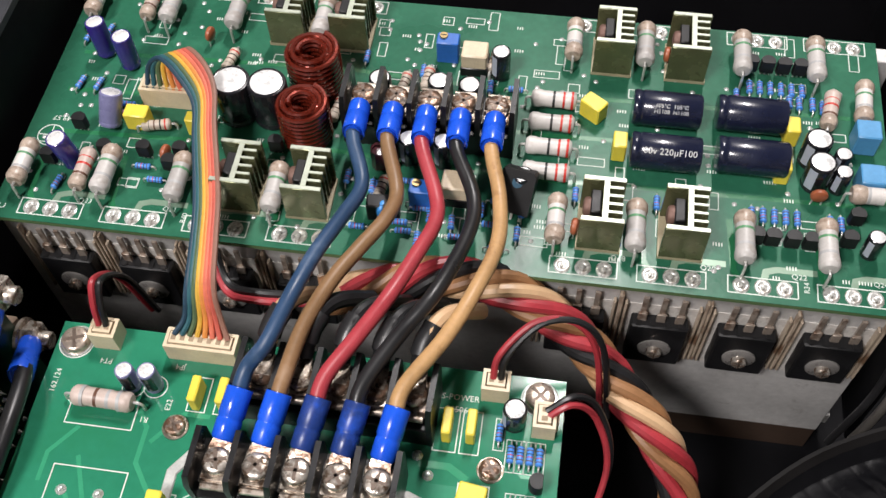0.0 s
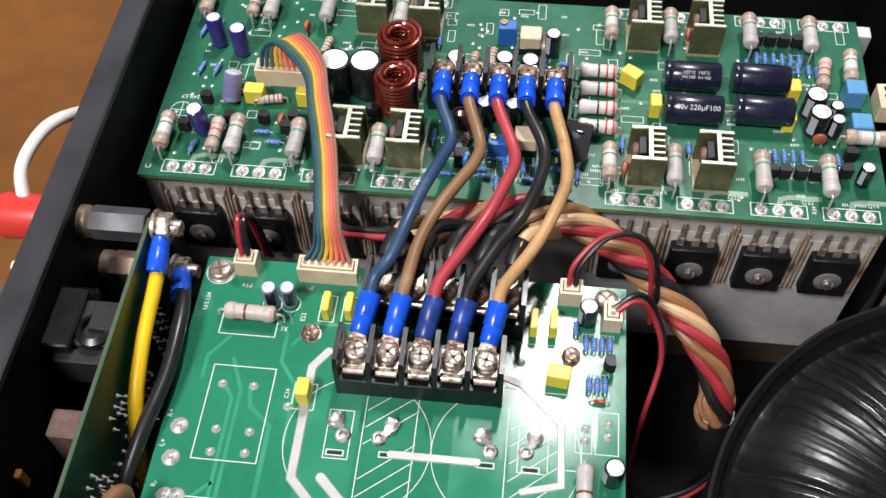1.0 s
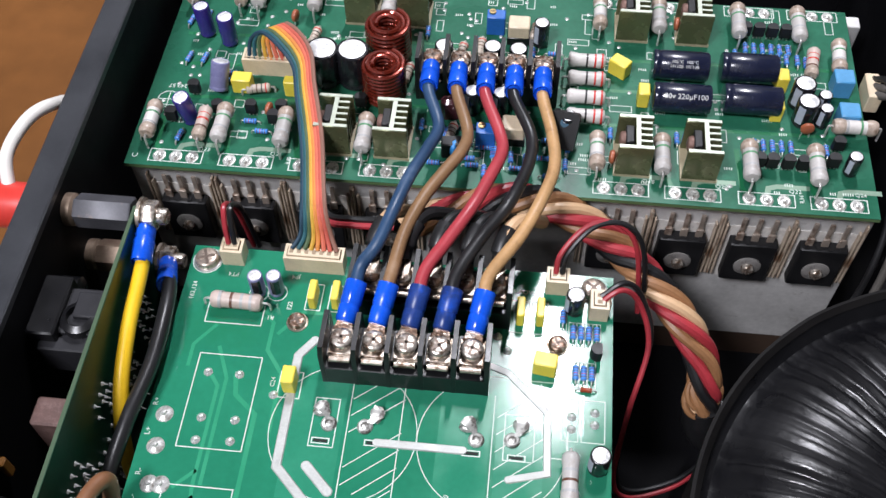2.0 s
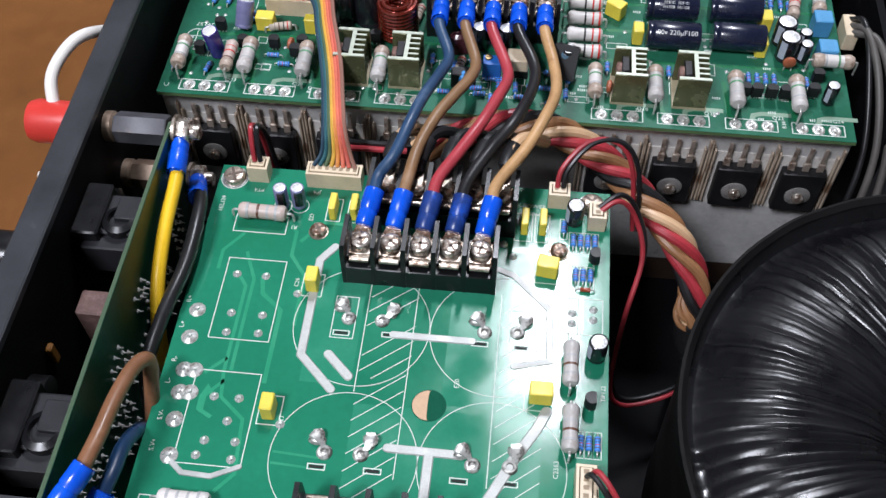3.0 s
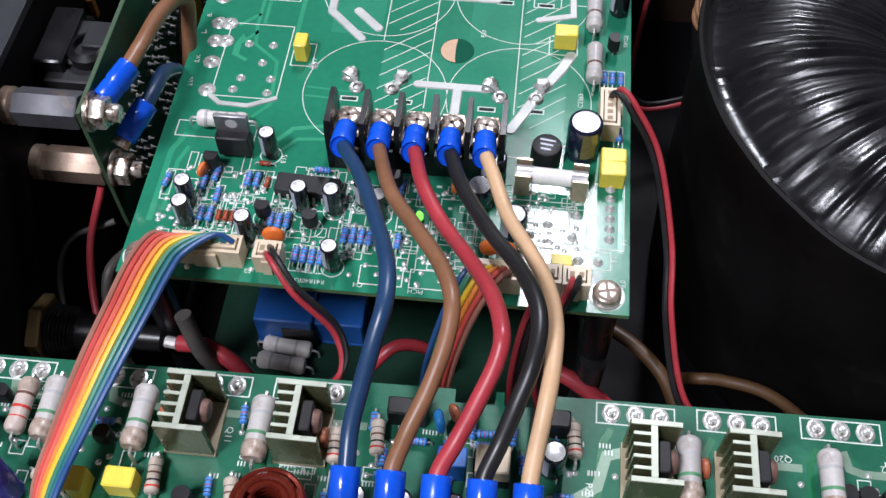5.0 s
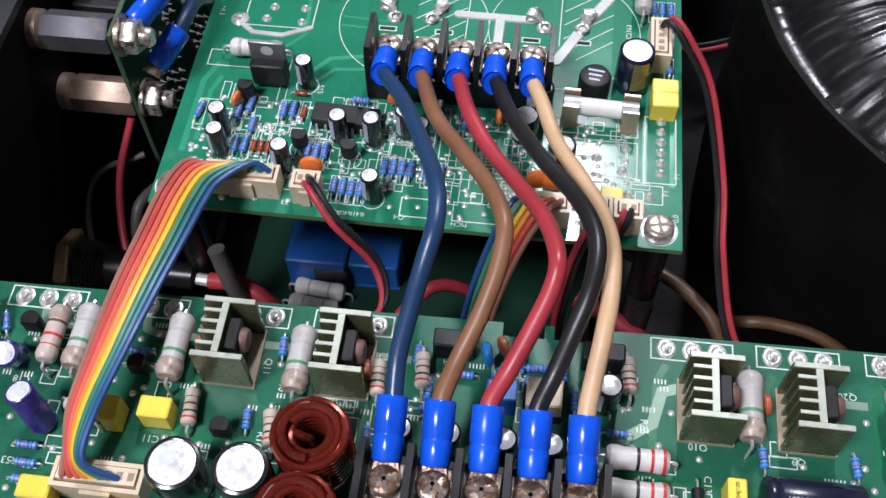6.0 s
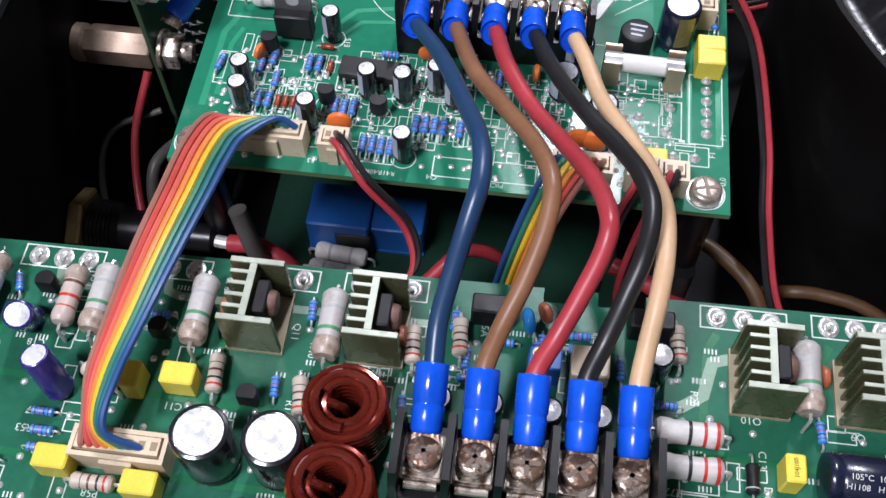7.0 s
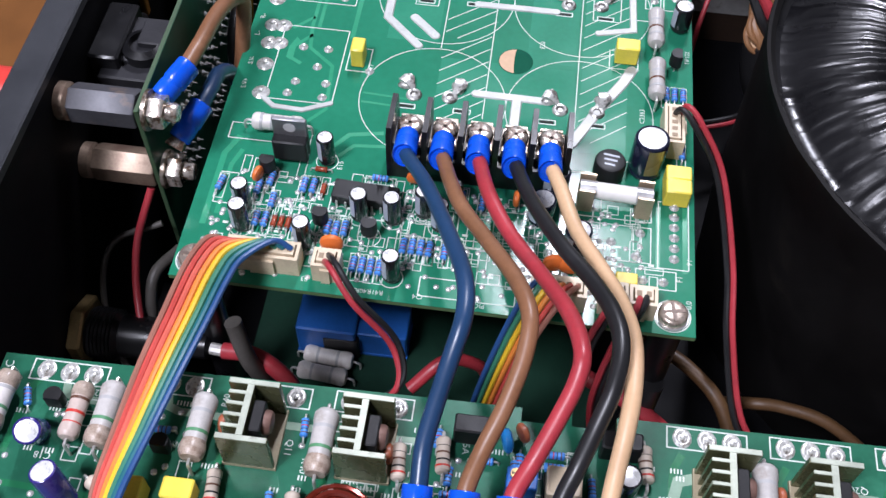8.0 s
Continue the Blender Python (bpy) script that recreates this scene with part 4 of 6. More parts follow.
for x, y, rz in ((49.5, 118.5, 0), (63.2, 118.5, -70), (94.5, 117.5, 0), (107.5, 118.5, -60), (49.5, 70.5, 0), (62.8, 71, -60), (94.2, 70.5, 10), (107.6, 71.5, -50)):
    part("capacitor_tab", TAB, None, psu, "bent soldered terminal tab", at=on_psu(x, y, rz))
for x, y in ((0, 115), (0, 104.5), (1.2, 92.5), (4.6, 92.6), (1.8, 84.4), (5, 84.6), (2.6, 75), (4, 63)):
    part("solder_pad", BIG_PAD, None, psu, at=on_psu(x, y, x * 40) @ Matrix.Scale(1.12, 4))
for x, y in ((11.5, 107.5), (22, 108), (11.5, 115), (22, 115), (10, 130.5), (20, 130.5), (13.5, 69), (23, 69.3), (12, 64), (23, 63.5), (19, 76), (13, 84), (21, 84), (32, 124.6), (35.5, 76.5)):
    part("solder_joint", SOLDER_MESH, None, psu, at=on_psu(x, y))
for k in range(6):
    part("solder_joint", SOLDER_MESH, None, psu, at=on_psu(130.5, 36.5 - k * 3.6))
for x, y in ((122, 10.5), (127.5, 10.5), (108, 18), (113, 22), (120, 18), (121, 26), (106, 26), (124, 122), (124, 126), (131, 124), (131, 128), (103, 147), (99.5, 152)):
    part("solder_joint", SOLDER_MESH, None, psu, at=on_psu(x, y))
for k in range(290):
    part("tiny_joint", TINY_MESH, None, psu, at=on_psu(rng.uniform(0, 122), rng.uniform(-3, 33)))
# No hole is cut: a flat disc, coloured dark for the shade inside.
part("centre_hole", lathe(bmesh_new(), [(5.5, 0.06), (5.5, 0.12)], 28, Matrix.Translation((80.5, 87.5, BZ))), mat("hole_shadow", (0.008, 0.085, 0.05), 0.9, spec=0.05), psu)

# Flat crescent coloured as the lit cream seen through the hole's left side.
hl = bmesh_new()
quads(hl, [[(80.5 + 4.7 * math.cos(radians(a)) * (1.12 if s else 0.10), 87.5 + 5.2 * math.sin(radians(a)), BZ + 0.16) for a in range(100, 261, 16)] for s in (1, 0)], closed=False)
part("hole_edge", hl, mat("lit_hole_cream", (0.55, 0.36, 0.22), 0.6), psu)


def board_screw():
    t = thing("machine_screw", "nickel pan head cross screw in the board corner", "screw", "board corner screws")
    part("washer", lathe(bmesh_new(), [(4.6, 0), (4.6, 0.3), (2, 0.4)], 24), STEEL, t)
    hd = part("head", phillips(bmesh_new(), 4.0, 2.4, Matrix.Translation((0, 0, 0.3))), SCREWB, t)
    part("cross_slot", cross_slot(4.0, 2.4, Matrix.Translation((0, 0, 0.36))), SLOTM, hd)
    return t


def small_screw():
    t = thing("machine_screw", "small browned cross screw in a soldered ring", "screw", "small board screws")
    part("washer", lathe(bmesh_new(), [(3.6, 0), (3.5, 0.3), (2, 0.4)], 22), CLAMP, t)
    hd = part("head", phillips(bmesh_new(), 2.9, 1.9, Matrix.Translation((0, 0, 0.3))), BROWNED, t)
    part("cross_slot", cross_slot(2.9, 1.9, Matrix.Translation((0, 0, 0.36))), SLOTM, hd)
    return t


for x, y, rz in ((0, 172, 20), (129.5, 172, 50), (0, 0, 0), (130, 0, 10)):
    place("board_screw", board_screw, on_psu(x, y, rz))
for x, y in ((34.6, 151), (118.7, 150.5)):
    place("small_screw", small_screw, on_psu(x, y, 30))
for x, y in ((0, 172), (129.5, 172), (0, 0), (130, 0)):
    st = thing("standoff", "dark standoff post under the supply board", "standoff", "board standoffs")
    part("post", rod(bmesh_new(), (x, y, FLOOR), (x, y, BZ - 1.72), 4.4, 16), BLACKP, st)

GREY_BANDS = ((0.2, "silver"), (0.42, "brown"), (0.62, "silver"))
RED_BANDS = ((0.5, "black"), (0.72, "red"), (0.9, "red"))
GREEN_BANDS = ((0.3, "silver"), (0.62, "green"), (0.84, "brown"))
BLUE_BANDS = ((0.2, "brown"), (0.42, "red"), (0.6, "black"), (0.8, "brown"))


def big_res(key, body, bands, label, m, length=15.5, dia=5.4, h=0.8, lead=2.4, end=None):
    return place(key, lambda: resistor(length, dia, body, bands, label, "large resistors", h, lead, end), m)


def blue_res(x, y, rz, z=BZ):
    return place("blue_res", lambda: resistor(4.8, 2.0, BLUE_BODY, BLUE_BANDS, "small blue metal film resistor with dark bands", "small blue resistors", 0.4, 1.2), mmpose(x, y, z, 0, 0, rz))


big_res("res_grey", PINK_RES, ((0.2, "silver"), (0.42, "brown"), (0.62, "silver"), (0.8, "silver")), "grey enamelled power resistor with faint bands", on_psu(14.3, 155, -1), 17, 5.8, lead=2.4)
big_res("res_grey_tall", GREY_RES, GREY_BANDS, "grey enamelled power resistor lying on the board", on_psu(123.8, 104.5, 90), h=2.0, lead=1.5)
big_res("res_grey_tall", GREY_RES, GREY_BANDS, "", on_psu(124.3, 82, 90), h=2.0)
big_res("res_white", WHITE_RES, ((0.2, "silver"), (0.4, "silver"), (0.6, "silver"), (0.8, "silver")), "pale grey power resistor behind the regulator", on_psu(13, 48.5, 0))
for key, x, y in (("cap_lilac", 20, 161), ("cap_lilac", 26, 161.6)):
    place(key, lambda: capacitor(5, 10, CAP_LILAC, "small lilac electrolytic capacitor with white top", "small electrolytics", (CAP_BLACK, 250, 320)), on_psu(x, y))
for x, y in ((10.2, 12.5), (9.2, 19.5), (42.3, 20.5), (51.6, 20.5), (54.2, 1.5), (28.6, 9.0), (60, 24), (65, 20), (29.4, 39)):
    place("cap_small", lambda: capacitor(5, 10.5, CAP_BLACK, "small black electrolytic capacitor with bright top", "small electrolytics", (CAP_STRIPE, 200, 250)), on_psu(x, y))
place("cap6", lambda: capacitor(6.3, 9.5, CAP_BLACK, "black electrolytic capacitor with white top", "medium electrolytics", (CAP_STRIPE, 180, 230)), on_psu(132, 110))
place("cap6", None, on_psu(123.4, 164))
place("cap_olive", lambda: capacitor(10, 14, CAP_NAVY, "tall navy electrolytic capacitor with a gold stripe", "medium electrolytics", (GOLD_STRIPE, 262, 312), ticks=False), on_psu(121.6, 49))
for x, y in ((96.2, 37.5), (92.8, 27), (103.2, 18)):
    place("cap8", lambda: capacitor(7.5, 9, CAP_NAVY, "navy electrolytic capacitor with white top", "medium electrolytics", (CAP_STRIPE, 200, 250)), on_psu(x, y))
for x, y, rz in ((38.7, 160, 0), (46.2, 160.4, 0), (106.3, 160, 0), (112.6, 160.3, 0)):
    place("film_thin", lambda: film_box(2.4, 7.4, 6.5, "thin upright yellow film capacitor", "yellow film capacitors"), on_psu(x, y, rz))
for x, y, rz in ((36.8, 128.5, 0), (31.5, 80.5, 0)):
    place("film_cube", lambda: film_box(4.0, 6.0, 7.0, "upright yellow boxed film capacitor", "yellow film capacitors"), on_psu(x, y, rz))
place("film_wide", lambda: film_box(7.2, 5.0, 6.5, "yellow boxed film capacitor leaning on the board", "yellow film capacitors"), on_psu(115, 141.5, -8))
place("film_wide", None, on_psu(115, 93.5, 0))
place("film_wide", None, on_psu(130.6, 44, 0))
place("film_wide", None, on_psu(130.6, 39, 0))
place("film_wide", None, on_psu(117.2, 8.3, 0)).scale = (0.8, 0.7, 0.5)


def regulator():
    t = thing("regulator", "standing black regulator with a bare metal tab", "transistor")
    part("body", box(bmesh_new(), 0, 0, 5.8, 10, 4.4, 7.6, ch=0.4), BLACKM, t)
    b = bmesh_new()
    box(b, 0, 1.5, 9.2, 10, 1.3, 13.4, ch=0.2)
    part("tab", b, mat("dull_grey_tab", (0.25, 0.25, 0.26), 0.4, metal=0.8), t)
    part("tab_hole", rod(bmesh_new(), (0, 0.8, 12.8), (0, 2.3, 12.8), 1.8, 16), mat("tab_hole_pale", (0.5, 0.5, 0.5), 0.4), t)
    for x in (-2.5, 0, 2.5):
        part("lead", box(bmesh_new(), x, 0, 1.4, 0.7, 0.5, 3.4), LEADW, t)
    return t


place("regulator", regulator, on_psu(19.3, 38.5))
place("chip", lambda: chip(14, "black control chip in two rows of pins"), on_psu(43, 26.5, -3))
for x, y, rz in ((13.5, 32.5, 180), (32, 16.5, 180), (46, 14.5, 180), (131, 147, 90), (130.6, 92, 90), (68, 31, 180)):
    place("tr92", small_transistor, on_psu(x, y, rz))
for x, y, rz in PSU_BLUES:
    blue_res(x, y, rz)
for x, y, rz in ((19, 15, 88), (21, 15, 88), (23, 15, 88), (30.5, 28, 88), (28.5, 35, 0), (128, 135, 0)):
    place("diode", lambda: resistor(3.6, 1.7, RED_GLASS, ((0.82, "black"),), "tiny red glass diode", "glass diodes", 0.3, 1.3), on_psu(x, y, rz))
place("disc_o", lambda: disc(6.5, 2.6, 1.5, ORANGE, "orange ceramic disc capacitor", "orange disc capacitors"), on_psu(37, 7.4, 4))
for x, y, rz in ((97.5, 9.5, 8), (101.5, 9.2, -6), (85.5, 30.5, 90), (56, 34, 10), (11.5, 29, 70)):
    place("disc_o", None, on_psu(x, y, rz)).scale = (0.75, 0.75, 0.75) if y > 28 else (1, 1, 1)


def bridge():
    t = thing("bridge_rectifier", "round black bridge rectifier with faint markings", "rectifier")
    part("body", lathe(bmesh_new(), [(3.9, 0.6), (4.5, 1.0), (4.5, 6.4), (4.2, 7.0), (3.6, 7.2), (0.02, 7.2)], 26), BLACKM, t)
    for k in range(3):
        part("marking_bar", box(bmesh_new(), 0, 1.7 - 1.7 * k, 7.22, 4.6 - 0.8 * k, 0.6, 0.06), CAP_STRIPE, t)
    for x, y in ((-2, -2), (2, -2), (-2, 2), (2, 2)):
        part("lead", rod(bmesh_new(), (x, y, -0.3), (x, y, 0.9), 0.4, 6), LEADW, t)
    return t


place("bridge", bridge, on_psu(111, 45.5, -8))


def fuse():
    t = thing("glass_fuse", "white tube fuse lying in two metal clips", "fuse")
    part("tube", rod(bmesh_new(), (-7.5, 0, 6.0), (7.5, 0, 6.0), 2.5, 20), GLASSY, t)
    for s in (-1, 1):
        part("end_cap", rod(bmesh_new(), (s * 5.6, 0, 6.0), (s * 10.2, 0, 6.0), 2.65, 20), STEEL, t)
        b = bmesh_new()
        for q in (-1, 1):
            box(b, s * 8.2, q * 3.1, 4.6, 4.4, 0.7, 9.0)
        box(b, s * 8.2, 0, 1.2, 4.4, 6.2, 0.8)
        part("clip", b, mat("tan_plated_clip", (0.44, 0.34, 0.24), 0.38, metal=0.6, var=0.2, scale=150), t)
    return t


place("fuse", fuse, on_psu(113, 34.6, -2))
led = thing("green_led", "small lit green indicator lamp", "indicator lamp")
part("lens", lathe(bmesh_new(), [(1.6, 0), (1.6, 2.2), (1.2, 3.2), (0.02, 3.7)], 14, Matrix.Translation((76.5, 19.5, BZ + 1.6)) @ Matrix.Scale(0.7, 4)), GREEN_LED, led)
part("base", rod(bmesh_new(), (76.5, 19.5, BZ), (76.5, 19.5, BZ + 1.7), 1.3, 14), BLACKP, led)

place("strip_nickel+", lambda: terminal_strip("black five-way screw terminal strip with nickel screws", NICKEL, 1), on_psu(72.3, 138.5))
place("strip_brown", lambda: terminal_strip("black five-way terminal strip with browned screws", BROWNED, 1), on_psu(77.5, 163.3, -1.2))
place("strip_nickel-", lambda: terminal_strip("black five-way screw terminal strip with bright screws", NICKEL, -1), on_psu(73.2, 44.0))
place("head7", lambda: pin_header(7, "cream seven-way wire connector", "wire connectors"), on_psu(37, 173.5, 180))
place("head2", lambda: pin_header(2, "cream two-way wire connector", "wire connectors"), on_psu(9.2, 174, 180))
place("head2", None, on_psu(117.6, 172.5, 180))
place("head2y", lambda: pin_header(2, "cream two-way wire connector turned sideways", "wire connectors", along="y"), on_psu(131.2, 164.5))
place("head7", None, on_psu(19.6, 1.6))
place("head2", None, on_psu(37, 0.8))
place("head6", lambda: pin_header(5, "cream five-way wire connector", "wire connectors"), on_psu(99, 0.8))
place("head2", None, on_psu(113.5, 1.0))
place("head2", None, on_psu(121.2, 0.8))
place("head5y", lambda: pin_header(5, "cream connector beside the tall capacitor", "wire connectors", along="y"), on_psu(129.2, 62))

# ---- the two amplifier boards, mirror images of each other ----
far_board = circuit_board("amplifier_board", -37, YF, 224.5, YF + 101.5, AZ, "green amplifier circuit board crowded with parts, over the far channel", PCB_DARK)
near_board = circuit_board("amplifier_board", -36, YN - 101.5, 225.5, YN, AZ, "green amplifier circuit board crowded with parts, over the near channel", PCB_DARK)


def near_edge(x):
    """The near board's inner edge runs slightly askew."""
    return YN + (x + 36) * 0.02


edge_line = [(-36, YN - 101.5), (225.5, YN - 101.5), (225.5, near_edge(225.5))]
for x0, x1 in ((104.6, 115.4), (92.4, 102.4)):                 # two shallow notches in that edge
    edge_line += [(x1, near_edge(x1)), (x1, near_edge(x1) - 3.6), (x0, near_edge(x0) - 3.6), (x0, near_edge(x0))]
edge_line.append((-36, YN))
for plate in near_board.children:
    z0, z1 = (AZ - 0.2, AZ) if plate.name.startswith("solder_mask") else (AZ - 1.7, AZ - 0.2)
    plate.data = finish(quads_mesh([[(x, y, z) for x, y in edge_line] for z in (z0, z1)]), "board_sheet", plate.data.materials[0])


def populate(board, far):
    s = 1 if far else -1
    e = YF + 0.6 if far else YN + 0.6

    def Y(v):
        return e + s * v

    def P(x, v, rz=0, z=0, rx=0, ry=0):
        return mmpose(x, Y(v), AZ + z, rx, ry, rz if far else -rz)

    vmax = 102 if far else 72
    both = lambda v: (v, 101.5 - v) if far else (v,)
    sk = bmesh_new()
    if not far:
        part("tinned_track", strip(bmesh_new(), [(118, Y(27)), (128, Y(20)), (130, Y(12)), (136, Y(10))], 2.6, AZ + 0.05), BARE, board)
    for g in GROUPS:
        gx = g if far else g + (0.8 if g < 60 else -0.6)
        for v in both(4.2 if far else 4.2 - (gx + 36) * 0.02):
            for k in (-1, 0, 1):
                part("solder_pad", PAD_MESH, None, board, at=P(gx + k * 5.9, v))
            outline(sk, gx - 9.5, min(Y(v - 2.6), Y(v + 2.8)), gx + 9.5, max(Y(v - 2.6), Y(v + 2.8)), AZ + 0.07, 0.35)
        part("tinned_track", strip(bmesh_new(), [(gx, Y(5)), (gx + 1, Y(9.4)), (gx + 4, Y(10.4)), (gx + 15, Y(10.4))], 2.0, AZ + 0.04), BARE, board)
        part("copper_track", strip(bmesh_new(), [(gx - 5.9, Y(5)), (gx - 8, Y(9)), (gx - 9, Y(26))], 1.8, AZ + 0.03), TRACE_D, board)
    for v in (33, 50, 66):
        part("copper_track", strip(bmesh_new(), [(-30, Y(v)), (60, Y(v + 3)), (118, Y(v)), (215, Y(v + 2))], 1.6, AZ + 0.03), TRACE_D, board)
    rr = random.Random(11 if far else 12)
    for k in range(210):
        x, v = rr.uniform(-33, 218), rr.uniform(7, vmax - 8)
        w, h = rr.choice(((8, 3), (3, 8), (6, 2.6), (2.6, 6), (1.6, 0), (2.2, 0), (3.5, 3.5), (1.8, 0), (1.2, 0), (2.6, 0), (1.0, 0)))
        if h:
            outline(sk, x, min(Y(v), Y(v + h)), x + w, max(Y(v), Y(v + h)), AZ + 0.07, 0.28)
        else:
            for c in range(int(w / 0.8) + 2):         # unreadable part numbers, as short strokes
                strip(sk, [(x + c * 0.8, Y(v)), (x + c * 0.8 + 0.36, Y(v))], 1.25, AZ + 0.075)
    for k in range(190):
        part("tiny_joint", TINY_MESH, None, board, at=P(rr.uniform(-33, 218), rr.uniform(7, vmax - 6)))
    if far:
        strip(sk, arc(-29, Y(31), 4, n=24), 0.35, AZ + 0.07)
        strip(sk, [(-33, Y(31)), (-25, Y(31))], 0.3, AZ + 0.07)
        strip(sk, [(-29, Y(27)), (-29, Y(35))], 0.3, AZ + 0.07)
    tagged(part("legend_print", sk, SILK, board), kind="stuff")
    rz = 0 if far else 180
    for txt, x, v, sz in (("Q23", -10, 8.2, 2.4), ("C", -34, 3.5, 3.0), ("Q21", 16, 8.4, 2.4), ("Q18", 147, 8.4, 2.4), ("Q20", 172, 8.4, 2.4), ("Q22", 197, 8.6, 2.4), ("Q24", 219, 9, 2.2), ("R34", 199, 5.5, 2.2), ("R40", 21, 6, 2.2)):
        lettering(txt, sz, SILK, board, mmpose(x, Y(v), AZ + 0.09, 0, 0, rz if v > 7 else 90))
    if far:
        lettering("249.57", 2.6, SILK, board, mmpose(-27, Y(38), AZ + 0.09, 0, 0, 180))
    else:
        for txt, x, v, r in (("C11", 16, 36.5, 180), ("C20", -2, 53.8, 180), ("P58", 4, 57, 180), ("R53", -9, 45.5, 180), ("R53", -9, 49.5, 180), ("R47", -13, 41, 180), ("R16", 40.5, 34, 90), ("Q11", 38.5, 16, 90), ("R40", 43, 20, 90), ("R37", 69, 9, 90), ("Q15A", 80, 9, 90), ("P26", 126, 21, 90),
                             ("Q10", 138, 24.5, 180), ("R72", 122, 42, 180), ("C13", 140, 33, 90), ("D4", 141, 40, 90), ("Q9", 160, 25.5, 180), ("C18", -18, 25.5, 180), ("Q30", -16, 12, 180), ("R47", -20, 53, 180), ("R53", -14, 45, 180)):
            lettering(txt, 2.4, SILK, board, mmpose(x, Y(v), AZ + 0.09, 0, 0, 180 if r == 180 else 270))

    # large lying resistors along the transistor edge
    for x, kind in ((-30, "w"), (-11.5, "p"), (-4.2, "g"), (18, "g"), (47, "g"), *(((128.6, "w"),) if far else ()), (151 if far else 148.5, "g"), (181, "g"), (203.5, "g")):
        for v in both(16):
            if kind == "p":
                big_res("amp_p", PINK_RES, ((0.3, "brown"), (0.55, "red"), (0.75, "red")), "pinkish power resistor with red bands", P(x, v, 90), 14, 5.0, 3.0, 1.6, (-1,))
            elif kind == "w":
                big_res("amp_w", WHITE_RES, GREEN_BANDS, "pale power resistor with a green band", P(x, v, 90), 15, 5.6, 3.0, 1.6, (-1, 1))
            else:
                big_res("amp_g", GREY_RES, GREEN_BANDS, "grey power resistor with a green band", P(x, v, 90), 16, 6.0, 3.2, 1.6, (1,))
    for x in ((36.5, 57, 141, 164) if far else (30.5, 57, 139.6, 161.8)):
        for v in both(17.5 if far else 14.5 if x < 100 else 16.2):
            place("fin_sink", lambda: finned_heatsink("small olive finned heatsink with a bolted transistor", "small heatsinks"), mmpose(x, Y(v), AZ, 0, 0, 0 if far else 180))
    for k in range(4):
        big_res("amp_r", WHITE_RES, RED_BANDS, "pale resistor with red bands in a row of four", P(124.2, (33.4, 42.6, 52, 61.2)[k] if far else (30.5, 38.0, 62.5, 69.5)[k], 0), 14, 5.6, 1.2, 1.6)
    for x, v in (((51, 40), (50, 59.5)) if far else ((55, 37.8), (55, 54.2))):
        place("coil", lambda: wound_coil("air coil of thick red enamelled copper wire", "wound coils"), P(x, v, 200) @ Matrix.Scale(1.07, 4))
    for x, v in (((27.7, 46), (38.8, 46.4)) if far else ((27.8, 47), (42, 46.5))):
        place("cap12", lambda: capacitor(12, 16, CAP_BLACK, "large black electrolytic capacitor with silver top", "large electrolytics", (CAP_STRIPE, 150, 190), ticks=False), P(x, v, 0))
    texts = []
    for x, v in ((148 if far else 150.2, 43 if far else 37.5), (148, 59.5), (173, 44.5), (173, 60.5)):
        def axial():
            t = thing("axial_capacitor", "dark blue axial electrolytic capacitor with white print", "capacitor", "axial capacitors")
            m = Matrix.Translation((0, 0, 6.0)) @ Matrix.Rotation(radians(90), 4, "Y")
            part("sleeve", lathe(bmesh_new(), [(3.2, 0), (5.0, 0.1), (5.4, 0.7), (5.4, 2.0), (5.1, 2.6), (5.4, 3.2), (5.4, 19.8), (5.0, 20.4), (3.2, 20.5)], 26, m), CAP_NAVY, t)
            bars = bmesh_new()
            rings = [[(x, 5.43 * math.cos(radians(a)), 6.0 + 5.43 * math.sin(radians(a))) for a in (218, 226, 234, 242)] for x in (3.5, 19.5)]
            quads(bars, rings, closed=False)
            part("stripe", bars, CAP_STRIPE, t)
            return t
        t = place("axial_cap" + str(far), axial, mmpose(x, Y(v), AZ + 0.2))
        texts.append((t, v, x))
    for t, v, x in texts:
        if far:
            rows = (("00v 220µF100", 128, 2.7),) if v < 44 else (("105°C  105°C", 122, 1.7), ("H1108  H1108", 140, 1.7)) if 50 < v < 60 else ()
        else:
            rows = (("105°C  105°C  105°C", 100, 1.7), ("H1108   H1108   H1108", 121, 1.7)) if v < 46 else ()
        for txt, a, sz in rows:
            an = radians(a)
            lettering(txt, sz, PRINT, t, Matrix.Translation((0.0112, 5.47 * MM * math.cos(an), (6 + 5.47 * math.sin(an)) * MM)) @ Matrix.Rotation(an - math.pi / 2, 4, "X"))
    films = ((-2, 38.5, 0, "w"), (17, 38, 90, "c"), (136.5, 59.5, -35, "w"), (145, 45.5, 0, "c"), (195.5, 57.5, 0, "c"), (192.5, 43, 0, "c")) if far else ((17.2, 31.5, 0, "w"), (7.5, 33, 0, "c"), (-3.5, 52.3, 0, "w"), (15.5, 55.5, 0, "w"), (144.8, 36.5, 0, "c"))
    for x, v, r, k in films:
        if k == "w":
            place("film_wide", None, P(x, v, r))
        else:
            place("film_cube", None, P(x, v, r))
    if not far:
        lettering("104J100", 1.3, INK, near_board, mmpose(144.8, Y(36.5), AZ + 7.62, 0, 0, 90))
